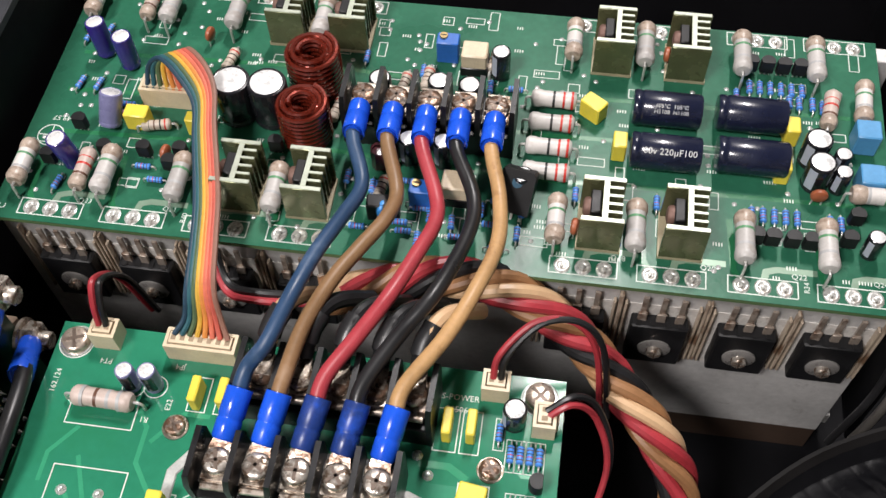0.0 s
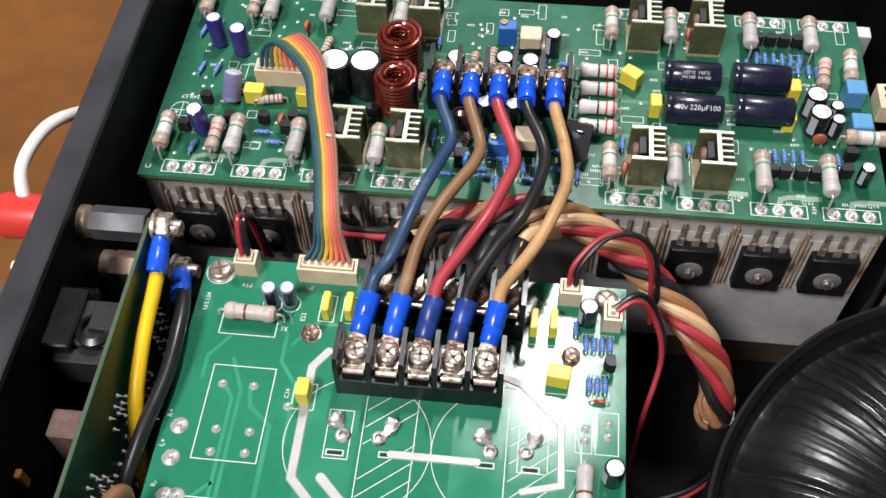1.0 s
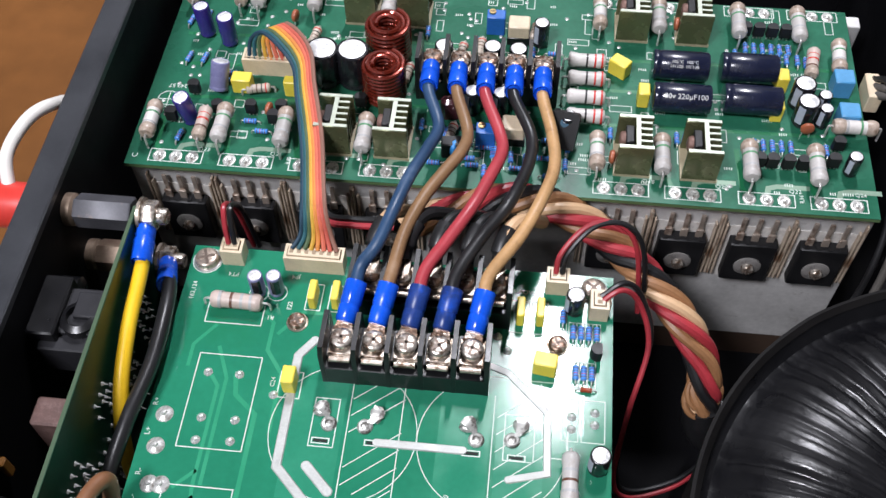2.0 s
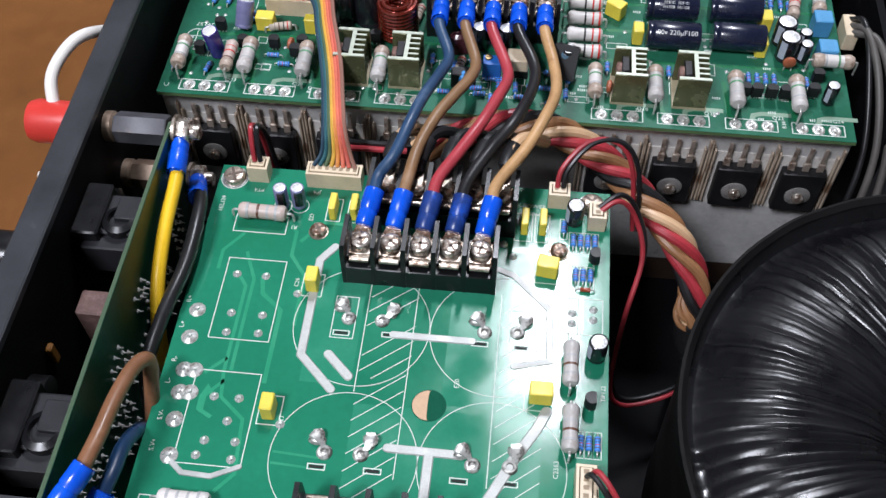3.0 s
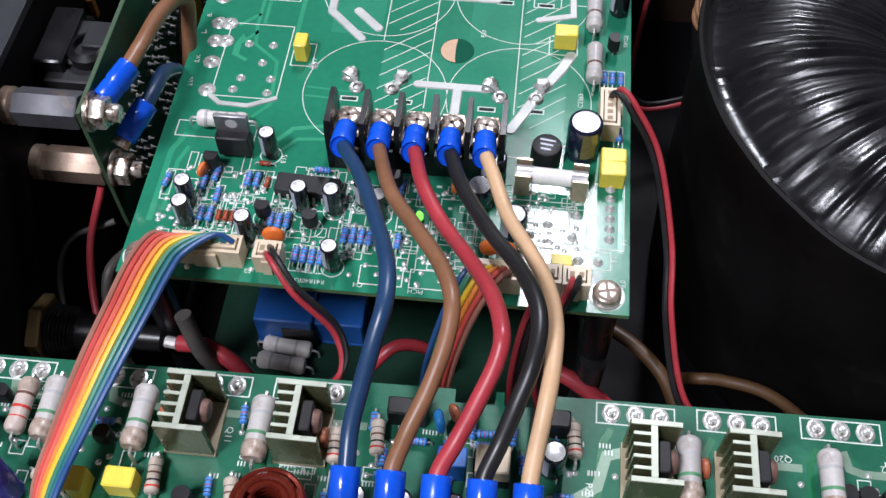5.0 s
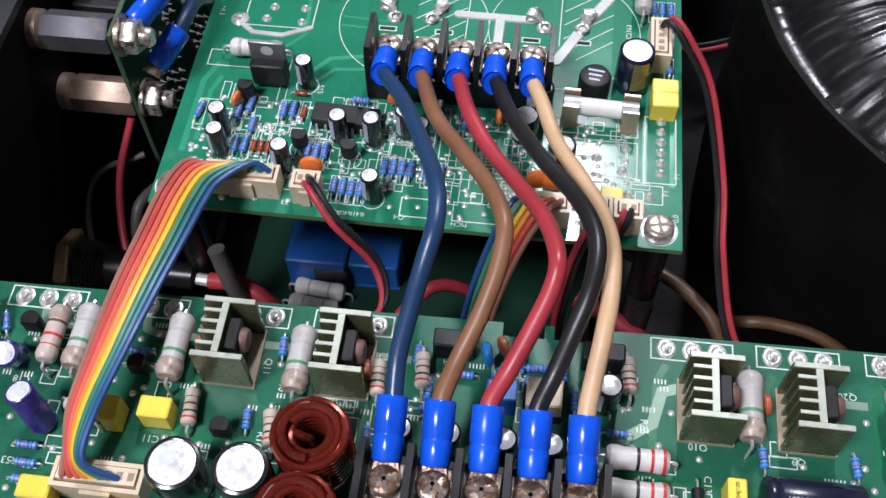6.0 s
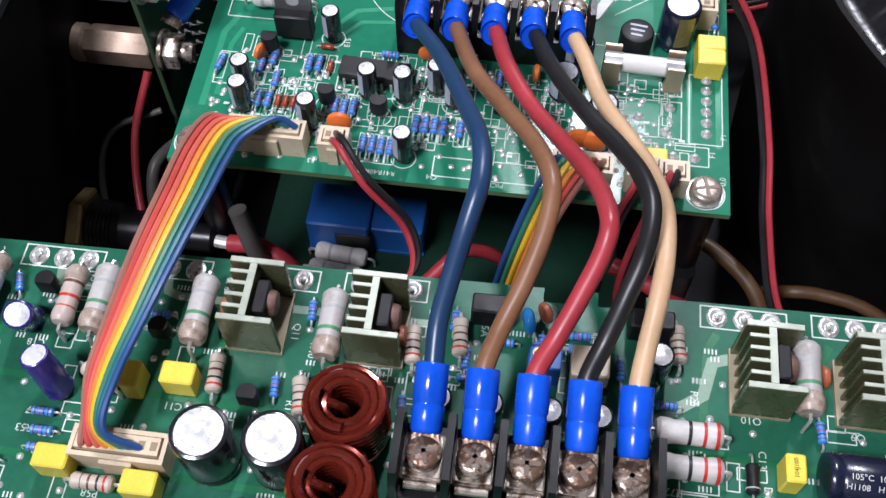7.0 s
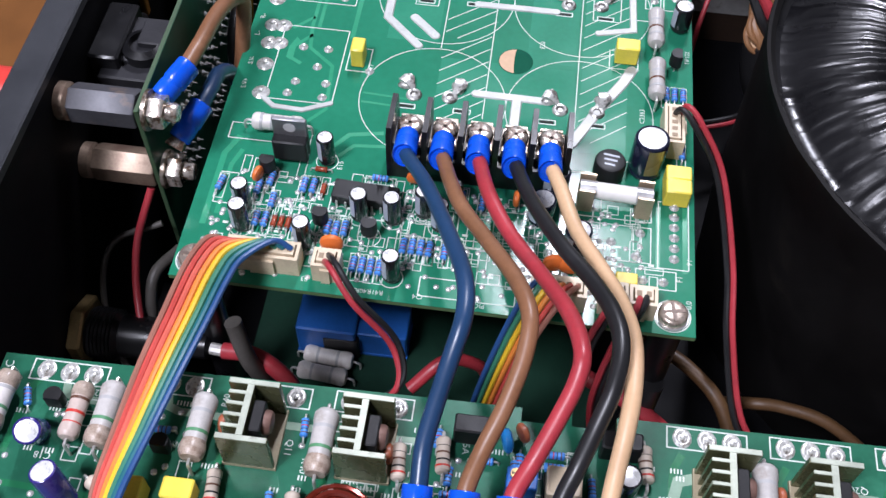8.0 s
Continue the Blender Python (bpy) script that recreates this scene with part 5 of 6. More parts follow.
    ups = (((202, 41, 8), (201.5, 49.5, 8), (208.5, 40, 5), (208.8, 46.5, 5), (71, 57, 7), (89, 58, 7), (98.5, 57.5, 7), (83.5, 35, 6), (93.7, 35, 6), (106.5, 72, 6), (118, 26, 6), (216, 18.5, 5)) if far
           else ((72.5, 32, 6), (95, 32, 6), (105, 32, 6), (117, 17, 6), (83, 32, 6)))
    for x, v, d in ups:
        place("up%d" % d, lambda: capacitor(d, 11 if d > 5 else 9, CAP_BLACK, "black upright electrolytic capacitor with bright top", "medium electrolytics", (CAP_STRIPE, 210, 250)), P(x, v))
    for x, v, rx, ry in (((-17.5, 21.5, 0, -8), (-12.5, 62, 0, 0), (-22, 66, -6, 0)) if far else ((-8.5, 36, 0, -14), (-27, 57, 0, 0), (-21, 20, 8, 24))):
        place("cap_violet", lambda: capacitor(6.4, 13, CAP_VIOLET, "violet sleeved electrolytic capacitor leaning over", "violet electrolytics"), P(x, v, 40, 0, rx, ry))
    if far:
        place("cap_lilac7", lambda: capacitor(7, 11, CAP_LILAC, "lilac electrolytic capacitor leaning back", "violet electrolytics"), P(-11, 36, 0, 1, -28, 8))
        for v in (41, 57.5):
            place("film_sky", lambda: film_box(7, 7, 8, "sky blue boxed film capacitor", "blue film capacitors", BLUE_CAP), P(217, v))
        big_res("amp_w", WHITE_RES, GREEN_BANDS, "", P(218.5, 35, 0), 15, 5.6, 3.0, 1.6)
        big_res("amp_p", PINK_RES, (), "", P(207, 66, 80))
        big_res("amp_w", WHITE_RES, GREEN_BANDS, "", P(217, 70, 85))
    place("strip_amp" + str(far), lambda: terminal_strip("black five-way screw terminal strip on the amplifier board", BROWNED, -s, "amplifier terminal strips"), mmpose(88 if far else 91.4, Y(47.6 if far else 45.0), AZ))
    place("head7", None, mmpose(6.4 if far else 9.6, Y(49.5 if far else 48.5), AZ, 0, 0, 180 if far else 0)).scale = (1, 1.1, 1)

    def trimmer():
        t = thing("trimmer", "blue square trimmer with a brass slot", "trimmer")
        part("body", box(bmesh_new(), 0, 0, 4.6, 7, 5, 8.6, ch=0.3), BLUE_BOX, t)
        part("adjuster", lathe(bmesh_new(), [(1.3, 9), (1.3, 9.6), (0.02, 9.6)], 12, Matrix.Translation((-1.5, 0.6, 0))), BRASS, t)
        part("adjuster_slot", box(bmesh_new(), -1.5, 0.6, 9.62, 2.0, 0.4, 0.1), INK, t)
        return t

    def tan_box():
        t = thing("relay", "small tan topped relay box", "relay")
        part("base", box(bmesh_new(), 0, 0, 2.0, 8.6, 7.6, 3.4, ch=0.2), BLACKP, t)
        part("lid", box(bmesh_new(), 0, 0, 6.3, 8.0, 7.0, 5.2, ch=0.4), CREAM, t)
        return t

    for x, v in (((89.5, 20), (89, 78)) if far else ((93.5, 19.5),)):
        place("trimmer", trimmer, P(x, v))
    for x, v in (((99, 23.5), (98, 74.5)) if far else ((103, 19),)):
        place("tan_box", tan_box, P(x, v))
    for x, v, r in (((79, 15, 5),) if far else ((81.5, 7, 0), (116, 6.5, 0))):
        place("epoxy_block", lambda: (lambda t: (part("body", box(bmesh_new(), 0, 0, 3.6, 9.5, 4.6, 6.8, ch=0.4), BLACKM, t), [part("lead", box(bmesh_new(), k * 2.5, 0, 0.2, 0.6, 0.6, 1.0), LEADW, t) for k in (-1, 0, 1)], t)[2])(thing("power_chip", "black moulded power chip lying on the board", "chip")), P(x, v, r))
    if far:
        t = thing("flat_transistor", "flat black power transistor leaning back on its leads", "transistor")
        b = bmesh_new()
        quads(b, [[(a, c, z) for a, z in ((-5, 2.4), (5, 2.4), (5, 14.6), (4.2, 15.4), (-4.2, 15.4), (-5, 14.6))] for c in (-2.1, 2.1)])
        part("body", b, BLACKM, t)
        part("mounting_hole", rod(bmesh_new(), (0, -2.16, 11.6), (0, -1.0, 11.6), 1.5, 16), mat("shadowed_bore", (0.03, 0.10, 0.16), 0.5), t)
        for k in (-2.6, 0, 2.6):
            part("lead", box(bmesh_new(), k, 0, 1.2, 0.7, 0.5, 3.0), LEADW, t)
        t.matrix_basis = P(115.5, 18, -12, 0, -38)
        t = thing("film_capacitor", "burgundy dipped film capacitor beside the terminal strip", "capacitor")
        part("body", box(bmesh_new(), 0, 0, 5.0, 8.2, 4.6, 9.0, ch=1.3), mat("burgundy_dip", (0.075, 0.022, 0.028), 0.22, var=0.25, scale=120, coat=0.4), t)
        for k in (-2.5, 2.5):
            part("lead", rod(bmesh_new(), (k, 0, -0.3), (k, 0, 1.0), 0.3, 6), LEADW, t)
        t.matrix_basis = P(76.5, 32.5, 8)
    place("disc_b", lambda: disc(6, 2.4, 1.2, CYAN_DISC, "blue ceramic disc capacitor", "blue disc capacitors"), P(79 if far else 89.5, 14 if far else 9, 75))
    place("disc_b", None, P(188 if far else 199, 67 if far else 62, 20)).scale = (0.6, 0.6, 0.6)
    for x, v, r in (((10.5, 26, 80), (202.5, 34.5, 0), (134, 15, 85), (158, 84, 85), (11, 75, 80)) if far else ((23, 14, 80), (62.5, 16, 85), (152.5, 14.5, 85), (93, 6.5, 60))):
        place("disc_r", lambda: disc(5, 2.2, 1.6, RUST, "rust red ceramic disc capacitor", "rust disc capacitors"), P(x, v, r))
    for x, v, r in (((-24, 20, 0), (-8, 25, 0), (4, 26, 0), (-19, 34, 0), (13, 22, 0), (189, 18, 0), (184.5, 18, 0), (194.5, 18, 0), (199.5, 18, 0), (210, 20, 0), (212.5, 28, 0), (184, 83, 0), (189, 83, 0), (194, 83, 0), (199, 83, 0), (43, 33, 0), (15, 27, 0)) if far
                    else ((-18, 13, 0), (32.5, 34, 0), (10, 21, 0), (184.5, 18, 0), (189, 18, 0), (194.5, 18, 0), (-27, 40, 0), (37, 58, 0))):
        place("tr92", None, P(x, v, r))
    blues = [(-33, 14, 80), (-21, 24, 80), (-20, 13, 80), (-26, 52, 80), (-20, 52, 80), (-8, 45, 0), (-8, 41.5, 0), (9, 17.5, 0), (16, 15, 80), (4, 22, 0), (133.5, 28, 90), (157, 28, 90), (66, 26, 90), (75, 20, 90), (84, 12, 0), (104, 13, 90), (118, 12, 90), (146.5, 14, 90), (72, 9, 0), (107, 19, 90)] if far else \
        [(-10.5, 41.5, 0), (-9.5, 45.6, 0), (-9, 49.4, 0), (-19, 53, 0), (41.5, 11, 85), (37, 30, 85), (8, 16, 0), (8.5, 19.5, 0), (64.5, 31, 85), (81, 4, 0), (84.5, 13.5, 0), (101, 10, 0), (101, 13, 0), (110, 17, 85), (120, 24, 0), (152, 26, 85), (172, 26, 85), (-26, 12, 70), (92, 15, 80)]
    blues += [(184 + 3.2 * k, 27.5, 90) for k in range(5)] + [(206, 27, 90), (209, 27, 90)]
    blues += [(rr.uniform(66, 124), rr.uniform(6, 29), rr.choice((0, 88, 92))) for _ in range(16)]
    if far:
        blues += [(184 + 3.2 * k, 76, 90) for k in range(6)] + [(196, 71, 90), (199, 71, 90), (203, 71, 90), (206, 70, 90), (180, 72, 90), (107, 60, 90), (104, 66, 90), (63, 74, 90), (82, 70, 90), (112, 66, 0), (-30, 72, 80), (-24, 75, 80)]
    for x, v, r in blues:
        p = P(x, v, r)
        place("blue_res", None, p)
    for x, v, r in (((4, 37, 12), (58, 50, 80), (20, 66, 80), (77, 63, 80), (104, 76, 80), (84, 66, 85), (77, 22, 80), (42, 72, 80)) if far else ((24, 29, 85), (43, 32, 80), (75, 14, 85), (122, 10, 85), (5, 55.5, 0), (-0.5, 33, 30), (65, 17, 85))):
        big_res("amp_small", TAN_RES, ((0.25, "black"), (0.45, "brown"), (0.65, "black"), (0.82, "red")), "beige resistor with dark bands", P(x, v, r), 9, 3.6, 0.8, 1.6)
    if not far:
        place("diode_black", lambda: resistor(6.5, 3, BLACKM, ((0.82, "silver"),), "black axial diode with silver band", "black diodes", 0.5, 2.6), P(137.5, 38, 90))


populate(far_board, True)
populate(near_board, False)
side_con = thing("wire_connector", "cream connector at the end of the far board", "connector")
part("shroud", box(bmesh_new(), 227.5, YF + 56, AZ + 3, 5, 12, 8, ch=0.4), CREAM, side_con)

# ---- heavy leads between boards ----
LEADS = ((W_BLUE, "navy blue"), (W_BROWN, "brown"), (W_RED, "red"), (W_BLACK, "black"), (W_TAN, "tan"))
FAR_RUN = (
    ((73.4, 222, 90), (71.2, 208, 94), (67.4, 193, 98), (64.4, 178.6, 100), (60.5, 166, 97)),
    ((83.5, 221, 89.5), (82.6, 210, 92), (77.8, 198.6, 94), (72.5, 186.8, 95), (67.8, 173.7, 93.5)),
    ((94.6, 221, 89.5), (96.0, 211, 91), (93.1, 198, 94.5), (88.6, 183.4, 97), (81.6, 170.4, 95)),
    ((105.3, 221, 89.5), (105.2, 206, 92), (99.8, 185.5, 96.5), (93.0, 175.0, 94)),
    ((112.4, 222, 90), (113.7, 205, 92.5), (109.5, 186.4, 96.5), (103.9, 173.7, 95)))
NEAR_RUN = (
    ((61.9, 14.5, 96), (70.2, -7.7, 107), (75.6, -25.1, 116), (76.7, -35.6, 117.5), (75.2, -43.3, 114), (73.2, -50.6, 107.5), (71.4, -58.5, 101)),
    ((70.9, 8.7, 98), (79.4, -5.7, 103), (86.6, -18.3, 108), (90.7, -29.5, 111), (90.5, -38.5, 108.5), (87.6, -48.8, 104), (84.0, -57.5, 100)),
    ((78.3, 15.5, 93), (84.9, 2.3, 95), (92.9, -10.6, 99), (99.7, -24.8, 106), (102.6, -37.0, 111), (102.0, -43.5, 109), (98.7, -51.4, 105), (94.8, -59, 100)),
    ((89.2, 13.8, 95), (97.0, -2.8, 101), (104.6, -15.3, 105.5), (109.0, -25.9, 110), (110.8, -34.7, 111.5), (109.8, -44.2, 110), (107.2, -51.6, 106), (104.2, -59, 100.5)),
    ((97.0, 22.0, 90), (101.3, 9.4, 91), (107.6, -3.4, 94), (112.4, -15.3, 98), (114.6, -29.5, 104.5), (114.4, -42.4, 107), (113.4, -51.7, 105), (112.2, -59.6, 100.5)))
for k, (mt, colour) in enumerate(LEADS):
    far_mt = (FAR_BLUE, FAR_BROWN, FAR_RED, W_BLACK, FAR_TAN)[k]
    xa, xf = 52.3 + 10 * k, 68 + 10 * k
    t = thing("lead_wire", "%s lead wire with blue lugs between two terminal strips" % colour, "wire", "leads to the far board")
    part("insulation", tube(bmesh_new(), [(xf, 242, 93), (xf + 0.6, 235, 92.5), *FAR_RUN[k], (xa + 3.4, 161, 91.5), (xa + 2.0, 153, 88.5)], 2.1, 14), far_mt, t)
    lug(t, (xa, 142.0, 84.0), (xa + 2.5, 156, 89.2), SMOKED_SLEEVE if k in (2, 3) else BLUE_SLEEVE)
    lug(t, (xf, 250.5, 91.6), (xf + 0.2, 237.5, 92.8))
    xb, xn = 53.2 + 10 * k, 71.4 + 10 * k
    t = thing("lead_wire", "%s lead wire with blue lugs between two terminal strips" % colour, "wire", "leads to the near board")
    part("insulation", tube(bmesh_new(), [(xb, 36, 85), (xb + 1.2, 30, 88), *NEAR_RUN[k], (xn, -66, 97.5), (xn, -72, 95)], 2.0, 14), mt, t)
    lug(t, (xb, 41.5, 83.6), (xb + 0.4, 30.5, 87.4))
    lug(t, (xn, -80.8, 91.4), (xn - 0.2, -66.4, 97.0))

# ---- ribbon cables ----


def ribbon(label, ends, strands, name="ribbon_cable"):
    """Parallel insulated strands; ends gives stations (centre, half width vector)."""
    t = thing(name, label, "ribbon cable")
    n = len(strands)
    for k, mt in enumerate(strands):
        f = (k / (n - 1)) * 2 - 1
        part("strand", tube(bmesh_new(), [Vector(c) + Vector(h) * f for c, h in ends], 0.80, 8), mt, t)
    return t


ribbon("dusty rainbow ribbon cable arching down to the supply board", [((6.5, 254, AZ + 7), (7.5, 0, 0)), ((5.5, 257.5, AZ + 14), (5.6, 0, 1)), ((9.5, 258, AZ + 19), (4.4, 1.0, 1.6)), ((17, 251.5, AZ + 19), (3.6, 1.8, 2.0)), ((22.2, 244, AZ + 17.5), (3.2, 1.4, 2.2)), ((25.2, 232.4, AZ + 16), (3.3, 0.8, 2.2)), ((28.7, 220, AZ + 14), (3.5, 0.6, 2.0)), ((31.2, 209.8, AZ + 12), (3.6, 0.4, 1.6)), ((33.4, 198, AZ + 11), (3.6, 0.3, 1.2)), ((36, 184, AZ + 10), (3.9, 0.2, 0.6)), ((37.2, 178, BZ + 11), (5.2, 0, 0)), ((37, 174.2, BZ + 8), (7.5, 0, 0))],
       [DUSTY_RIBBON[k] for k in (7, 6, 5, 4, 3, 2, 1, 0)])
ribbon("rainbow ribbon cable drooping from the supply board to the near board", [((20, 1.8, BZ + 8), (7.5, 0, 0)), ((17, 1.2, BZ + 10.5), (6, 0.6, 0.4)), ((11.6, -3.6, BZ + 13), (5.2, -2.6, 0)), ((9.6, -13, BZ + 15.5), (5.8, -1.6, 0)), ((9.0, -28, BZ + 19), (5.6, 0, 0)), ((8.0, -44.5, BZ + 22), (5.0, 0.6, 0)), ((6.7, -61, BZ + 23), (4.2, 0.6, 0.6)), ((5.2, -75, BZ + 22.3), (3.3, -0.8, 1.0)), ((5.0, -83.5, BZ + 18.5), (2.8, -1.5, 1.4)), ((8.0, -86.5, AZ + 8.2), (5.6, 0.2, 0)), ((9.8, -86.2, AZ + 6.5), (7.0, 0.2, 0))],
       [RIBBON[k] for k in (0, 1, 2, 3, 4, 5, 6, 7)])
ribbon("narrow rainbow cable dropping under the supply board", [((99, 0.8, BZ + 8), (5, 0, 0)), ((96, -4, BZ + 11), (4.5, -1, 0)), ((91, -10, BZ + 2), (4, -1, 0)), ((86, -14, BZ - 20), (4, 0, 0)), ((82, -10, BZ - 60), (4, 0, 0))],
       [RIBBON[k] for k in (7, 5, 4, 3, 1, 0)])


def pair(name, label, pts, gap=(1.4, 0, 0), r=0.95, cols=None):
    t = thing(name, label, "wire")
    cols = cols or (W_RED, W_BLACK)
    for s, mt in zip((-1, 1), cols):
        part("conductor", tube(bmesh_new(), [Vector(p) + Vector(gap) * s * 0.75 for p in pts], r, 8), mt, t)
    return t


pair("wire_pair", "thin red and black wire pair rising from a connector", [(9.2, 174, BZ + 7), (8, 178, BZ + 14), (7, 184, BZ + 16), (6, 194, 70), (6, 200, 40)])
pair("wire_pair", "thin red and black wire pair from the corner connector", [(117.6, 172.5, BZ + 7), (119, 177, BZ + 14), (127, 184, BZ + 20), (137, 186, BZ + 19), (144, 184, BZ + 8), (148, 178, 50)])
pair("wire_pair", "thin red and black wire pair looping down beside the board", [(131.2, 164.5, BZ + 7), (138.3, 168, BZ + 10.6), (145, 168.5, BZ + 2), (149.6, 160.5, BZ - 11.4), (145.4, 144.9, 39.8), (144, 133, 13), (150, 130, 4), (166, 136, 2), (178, 146, 0)], (0.4, 1.3, 0.8))
pair("wire_pair", "thin red and black wire pair hanging from the board edge", [(129.8, 66, BZ + 7), (131.5, 65, BZ + 11), (136, 60, BZ + 9), (144.2, 50.2, BZ - 1), (150.1, 29.1, BZ - 16), (150.3, 6.3, BZ - 20), (156.1, -12.4, BZ - 34), (168.3, -20.8, BZ - 42)], (1.15, 0.6, 0.4), 0.9, (W_BLACK, W_RED))
pair("wire_pair", "thin red and black wire pair dropping between the boards", [(37, 1, BZ + 7), (40.4, -4.8, BZ + 12), (47, -11.2, BZ + 6.8), (57.5, -15.1, BZ - 6), (60, -25.2, BZ - 11), (48, -30.5, BZ - 19), (36, -32, BZ - 32), (28, -30, BZ - 50)], (0.7, 0.9, 0.5), 0.9)
pair("wire_pair", "short red and black wire pair below the board edge", [(121.2, 0.8, BZ + 7), (120, -4, BZ + 8), (116, -9, BZ - 4), (114, -12, BZ - 30), (118, -10, BZ - 62)], (1.2, 0.4, 0))
pair("wire_pair", "short red and black wire pair beside the heavy leads", [(113.5, 1, BZ + 7), (113, -4, BZ + 8), (109, -9, BZ - 4), (107, -12, BZ - 30), (108, -10, BZ - 62)], (1.2, 0.4, 0))

# ---- twisted bundle of transformer leads ----
bundle = thing("twisted_leads", "twisted bundle of red, tan and black transformer leads", "wire")
centre = smooth_line([(64, 200, 62), (80, 200, 70), (96, 203, 75), (113.2, 203, 75), (128.3, 199.8, 69), (140.5, 194, 62.5), (150.4, 184.8, 59), (161.5, 175.2, 52.5), (170.5, 167, 40.2), (173.4, 159.5, 28), (175, 157.5, 14), (180, 160, -2), (188, 168, -17)], 12)
for k, mt in enumerate((W_RED, W_TAN, W_AGED, W_BLACK, W_RED, W_AGED)):
    pts = []
    for i, p in enumerate(centre):
        way = (centre[min(i + 1, len(centre) - 1)] - centre[max(i - 1, 0)]).normalized()
        side = way.cross(Vector((0, 0, 1))).normalized()
        up = side.cross(way)
        a = k * math.pi / 3 + i * 0.16
        pts.append(p + 4.1 * (math.cos(a) * side + math.sin(a) * up))
    part("lead", tube(bmesh_new(), pts, 2.1, 10, smooth=False), mt, bundle)
# Black tube added where the bundle sinks into shade; no sleeve is known.
part("dark_sleeve", tube(bmesh_new(), [(173.6, 158.8, 24), (175.4, 157.6, 12), (180, 160, -2), (188, 168, -17)], 7.0, 16), SHRINK, bundle, "black tube added to darken the lower leads as shade")
tie = thing("cable_tie", "brown lead loop holding the twisted transformer leads together", "cable tie")
for k in range(2):
    part("loop", tube(bmesh_new(), [Vector((173 - k * 0.4, 160 - 1.4 * k, 30 - 3.4 * k)) + 6.6 * (math.cos(a * math.pi / 8) * Vector((0.8, 0.6, 0.1)).normalized() + math.sin(a * math.pi / 8) * Vector((-0.5, 0.55, 0.67)).normalized()) for a in range(17)], 1.1, 8, 3), W_AGED, tie)
for k in range(5):
    x = 57.5 + 10 * k
    t = thing("secondary_lead", "transformer lead with black shrink tubing at the rear terminals", "wire", "transformer leads")
    part("insulation", tube(bmesh_new(), [(x + 1, 171, 88), (x + 3, 178, 92), (x + 7, 184, 90), (x + 14, 190, 82)], 2.3, 10), (W_TAN, W_BLACK, W_BLACK, W_BLACK, W_TAN)[k], t)
    part("shrink_tube", tube(bmesh_new(), [(x + 0.3, 168.5, 86), (x + 1.2, 174, 89.6), (x + 3.4, 179, 91.6)], [2.4] * 5 + [3.1] * 14, 12), SHRINK, t)
    part("ring_lug", box(bmesh_new(), x, 165.5, 85.2, 5.5, 6.5, 0.9, ch=0.2), CLAMP, t)
pair("wire_pair", "red and black pair under the far board edge", [(30, 206, 70), (36, 197, 66), (46, 194, 68), (60, 196, 66)], (0, 1.4, 0.6), 1.2)

# ---- rear jack board, posts and sockets ----
jack = thing("jack_board", "upright green rear jack board with soldered pins", "circuit board")
# edge and mask both carry the shade by the rear panel in their colour
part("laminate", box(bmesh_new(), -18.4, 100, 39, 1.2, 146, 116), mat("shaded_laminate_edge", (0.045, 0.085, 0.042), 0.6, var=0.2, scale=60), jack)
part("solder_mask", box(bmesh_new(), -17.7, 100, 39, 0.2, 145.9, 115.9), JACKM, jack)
rng = random.Random(21)
pin = finish(lathe(bmesh_new(), [(1.1, 0), (0.8, 0.7), (0.35, 1.3), (0.3, 2.6), (0.02, 2.8)], 8), "solder_pin", SOLDER)
for y0, z0, cols, rows in ((147, 62, 3, 6), (128, 58, 3, 7), (116, 74, 2, 4), (92, 72, 2, 4), (72, 56, 4, 8), (58, 74, 2, 4), (100, 54, 4, 6), (140, 84, 4, 3), (44, 60, 4, 7), (110, 88, 3, 2), (84, 84, 3, 3)):
    for i in range(cols):
        for j in range(rows):
            part("solder_pin", pin, None, jack, at=mmpose(-17.6, y0 + i * 4.2 + rng.uniform(-0.8, 0.8), z0 - 12 + j * 4.2 + rng.uniform(-1.2, 1.2), 0, 90, 0) @ Matrix.Scale(0.7, 4))


def post(y, z, body, label):
    t = thing("binding_post", label, "terminal", "speaker binding posts")
    m = Matrix.Translation((-41.7, y, z)) @ Matrix.Rotation(radians(90), 4, "Y")
    part("hex_body", lathe(bmesh_new(), [(5.2, 3.5), (5.6, 4.2), (5.6, 21.6), (5.2, 22.2)], 6, m), body, t)
    part("collar", lathe(bmesh_new(), [(5.4, 0), (5.4, 2.6), (4.6, 3.4)], 20, m), POSTM, t)
    part("ring_washer", lathe(bmesh_new(), [(5.8, 24.4), (5.8, 25.4), (3.0, 25.6)], 20, m), CLAMP, t)
    part("nut", lathe(bmesh_new(), [(4.7, 25.5), (5.0, 26.0), (5.0, 29.4), (4.6, 29.9)], 6, m), NICKEL, t)
    part("stud", lathe(bmesh_new(), [(2.7, 29.6), (2.7, 32.6), (2.3, 33.2), (0.02, 33.2)], 14, m), NICKEL, t)
    return t


for y in (172.5, 31.5):
    post(y, 93, POSTG, "dark grey hexagonal binding post with nickel nut")
    post(y, 67.5, POSTM, "dull bronze hexagonal binding post with nickel nut")
for y in (172.5, 31.5):
    kn = thing("speaker_plug", "red plastic speaker plug outside the rear panel", "plug", "speaker plugs")
    b = bmesh_new()
    m = Matrix.Translation((-52.0, y, 93)) @ Matrix.Rotation(radians(-90), 4, "Y")
    lathe(b, [(6, 0), (7.6, 1.2), (7.8, 14), (7.0, 16.4), (4, 17), (0.02, 17.2)], 24, m)
    part("knob", b, REDP, kn)
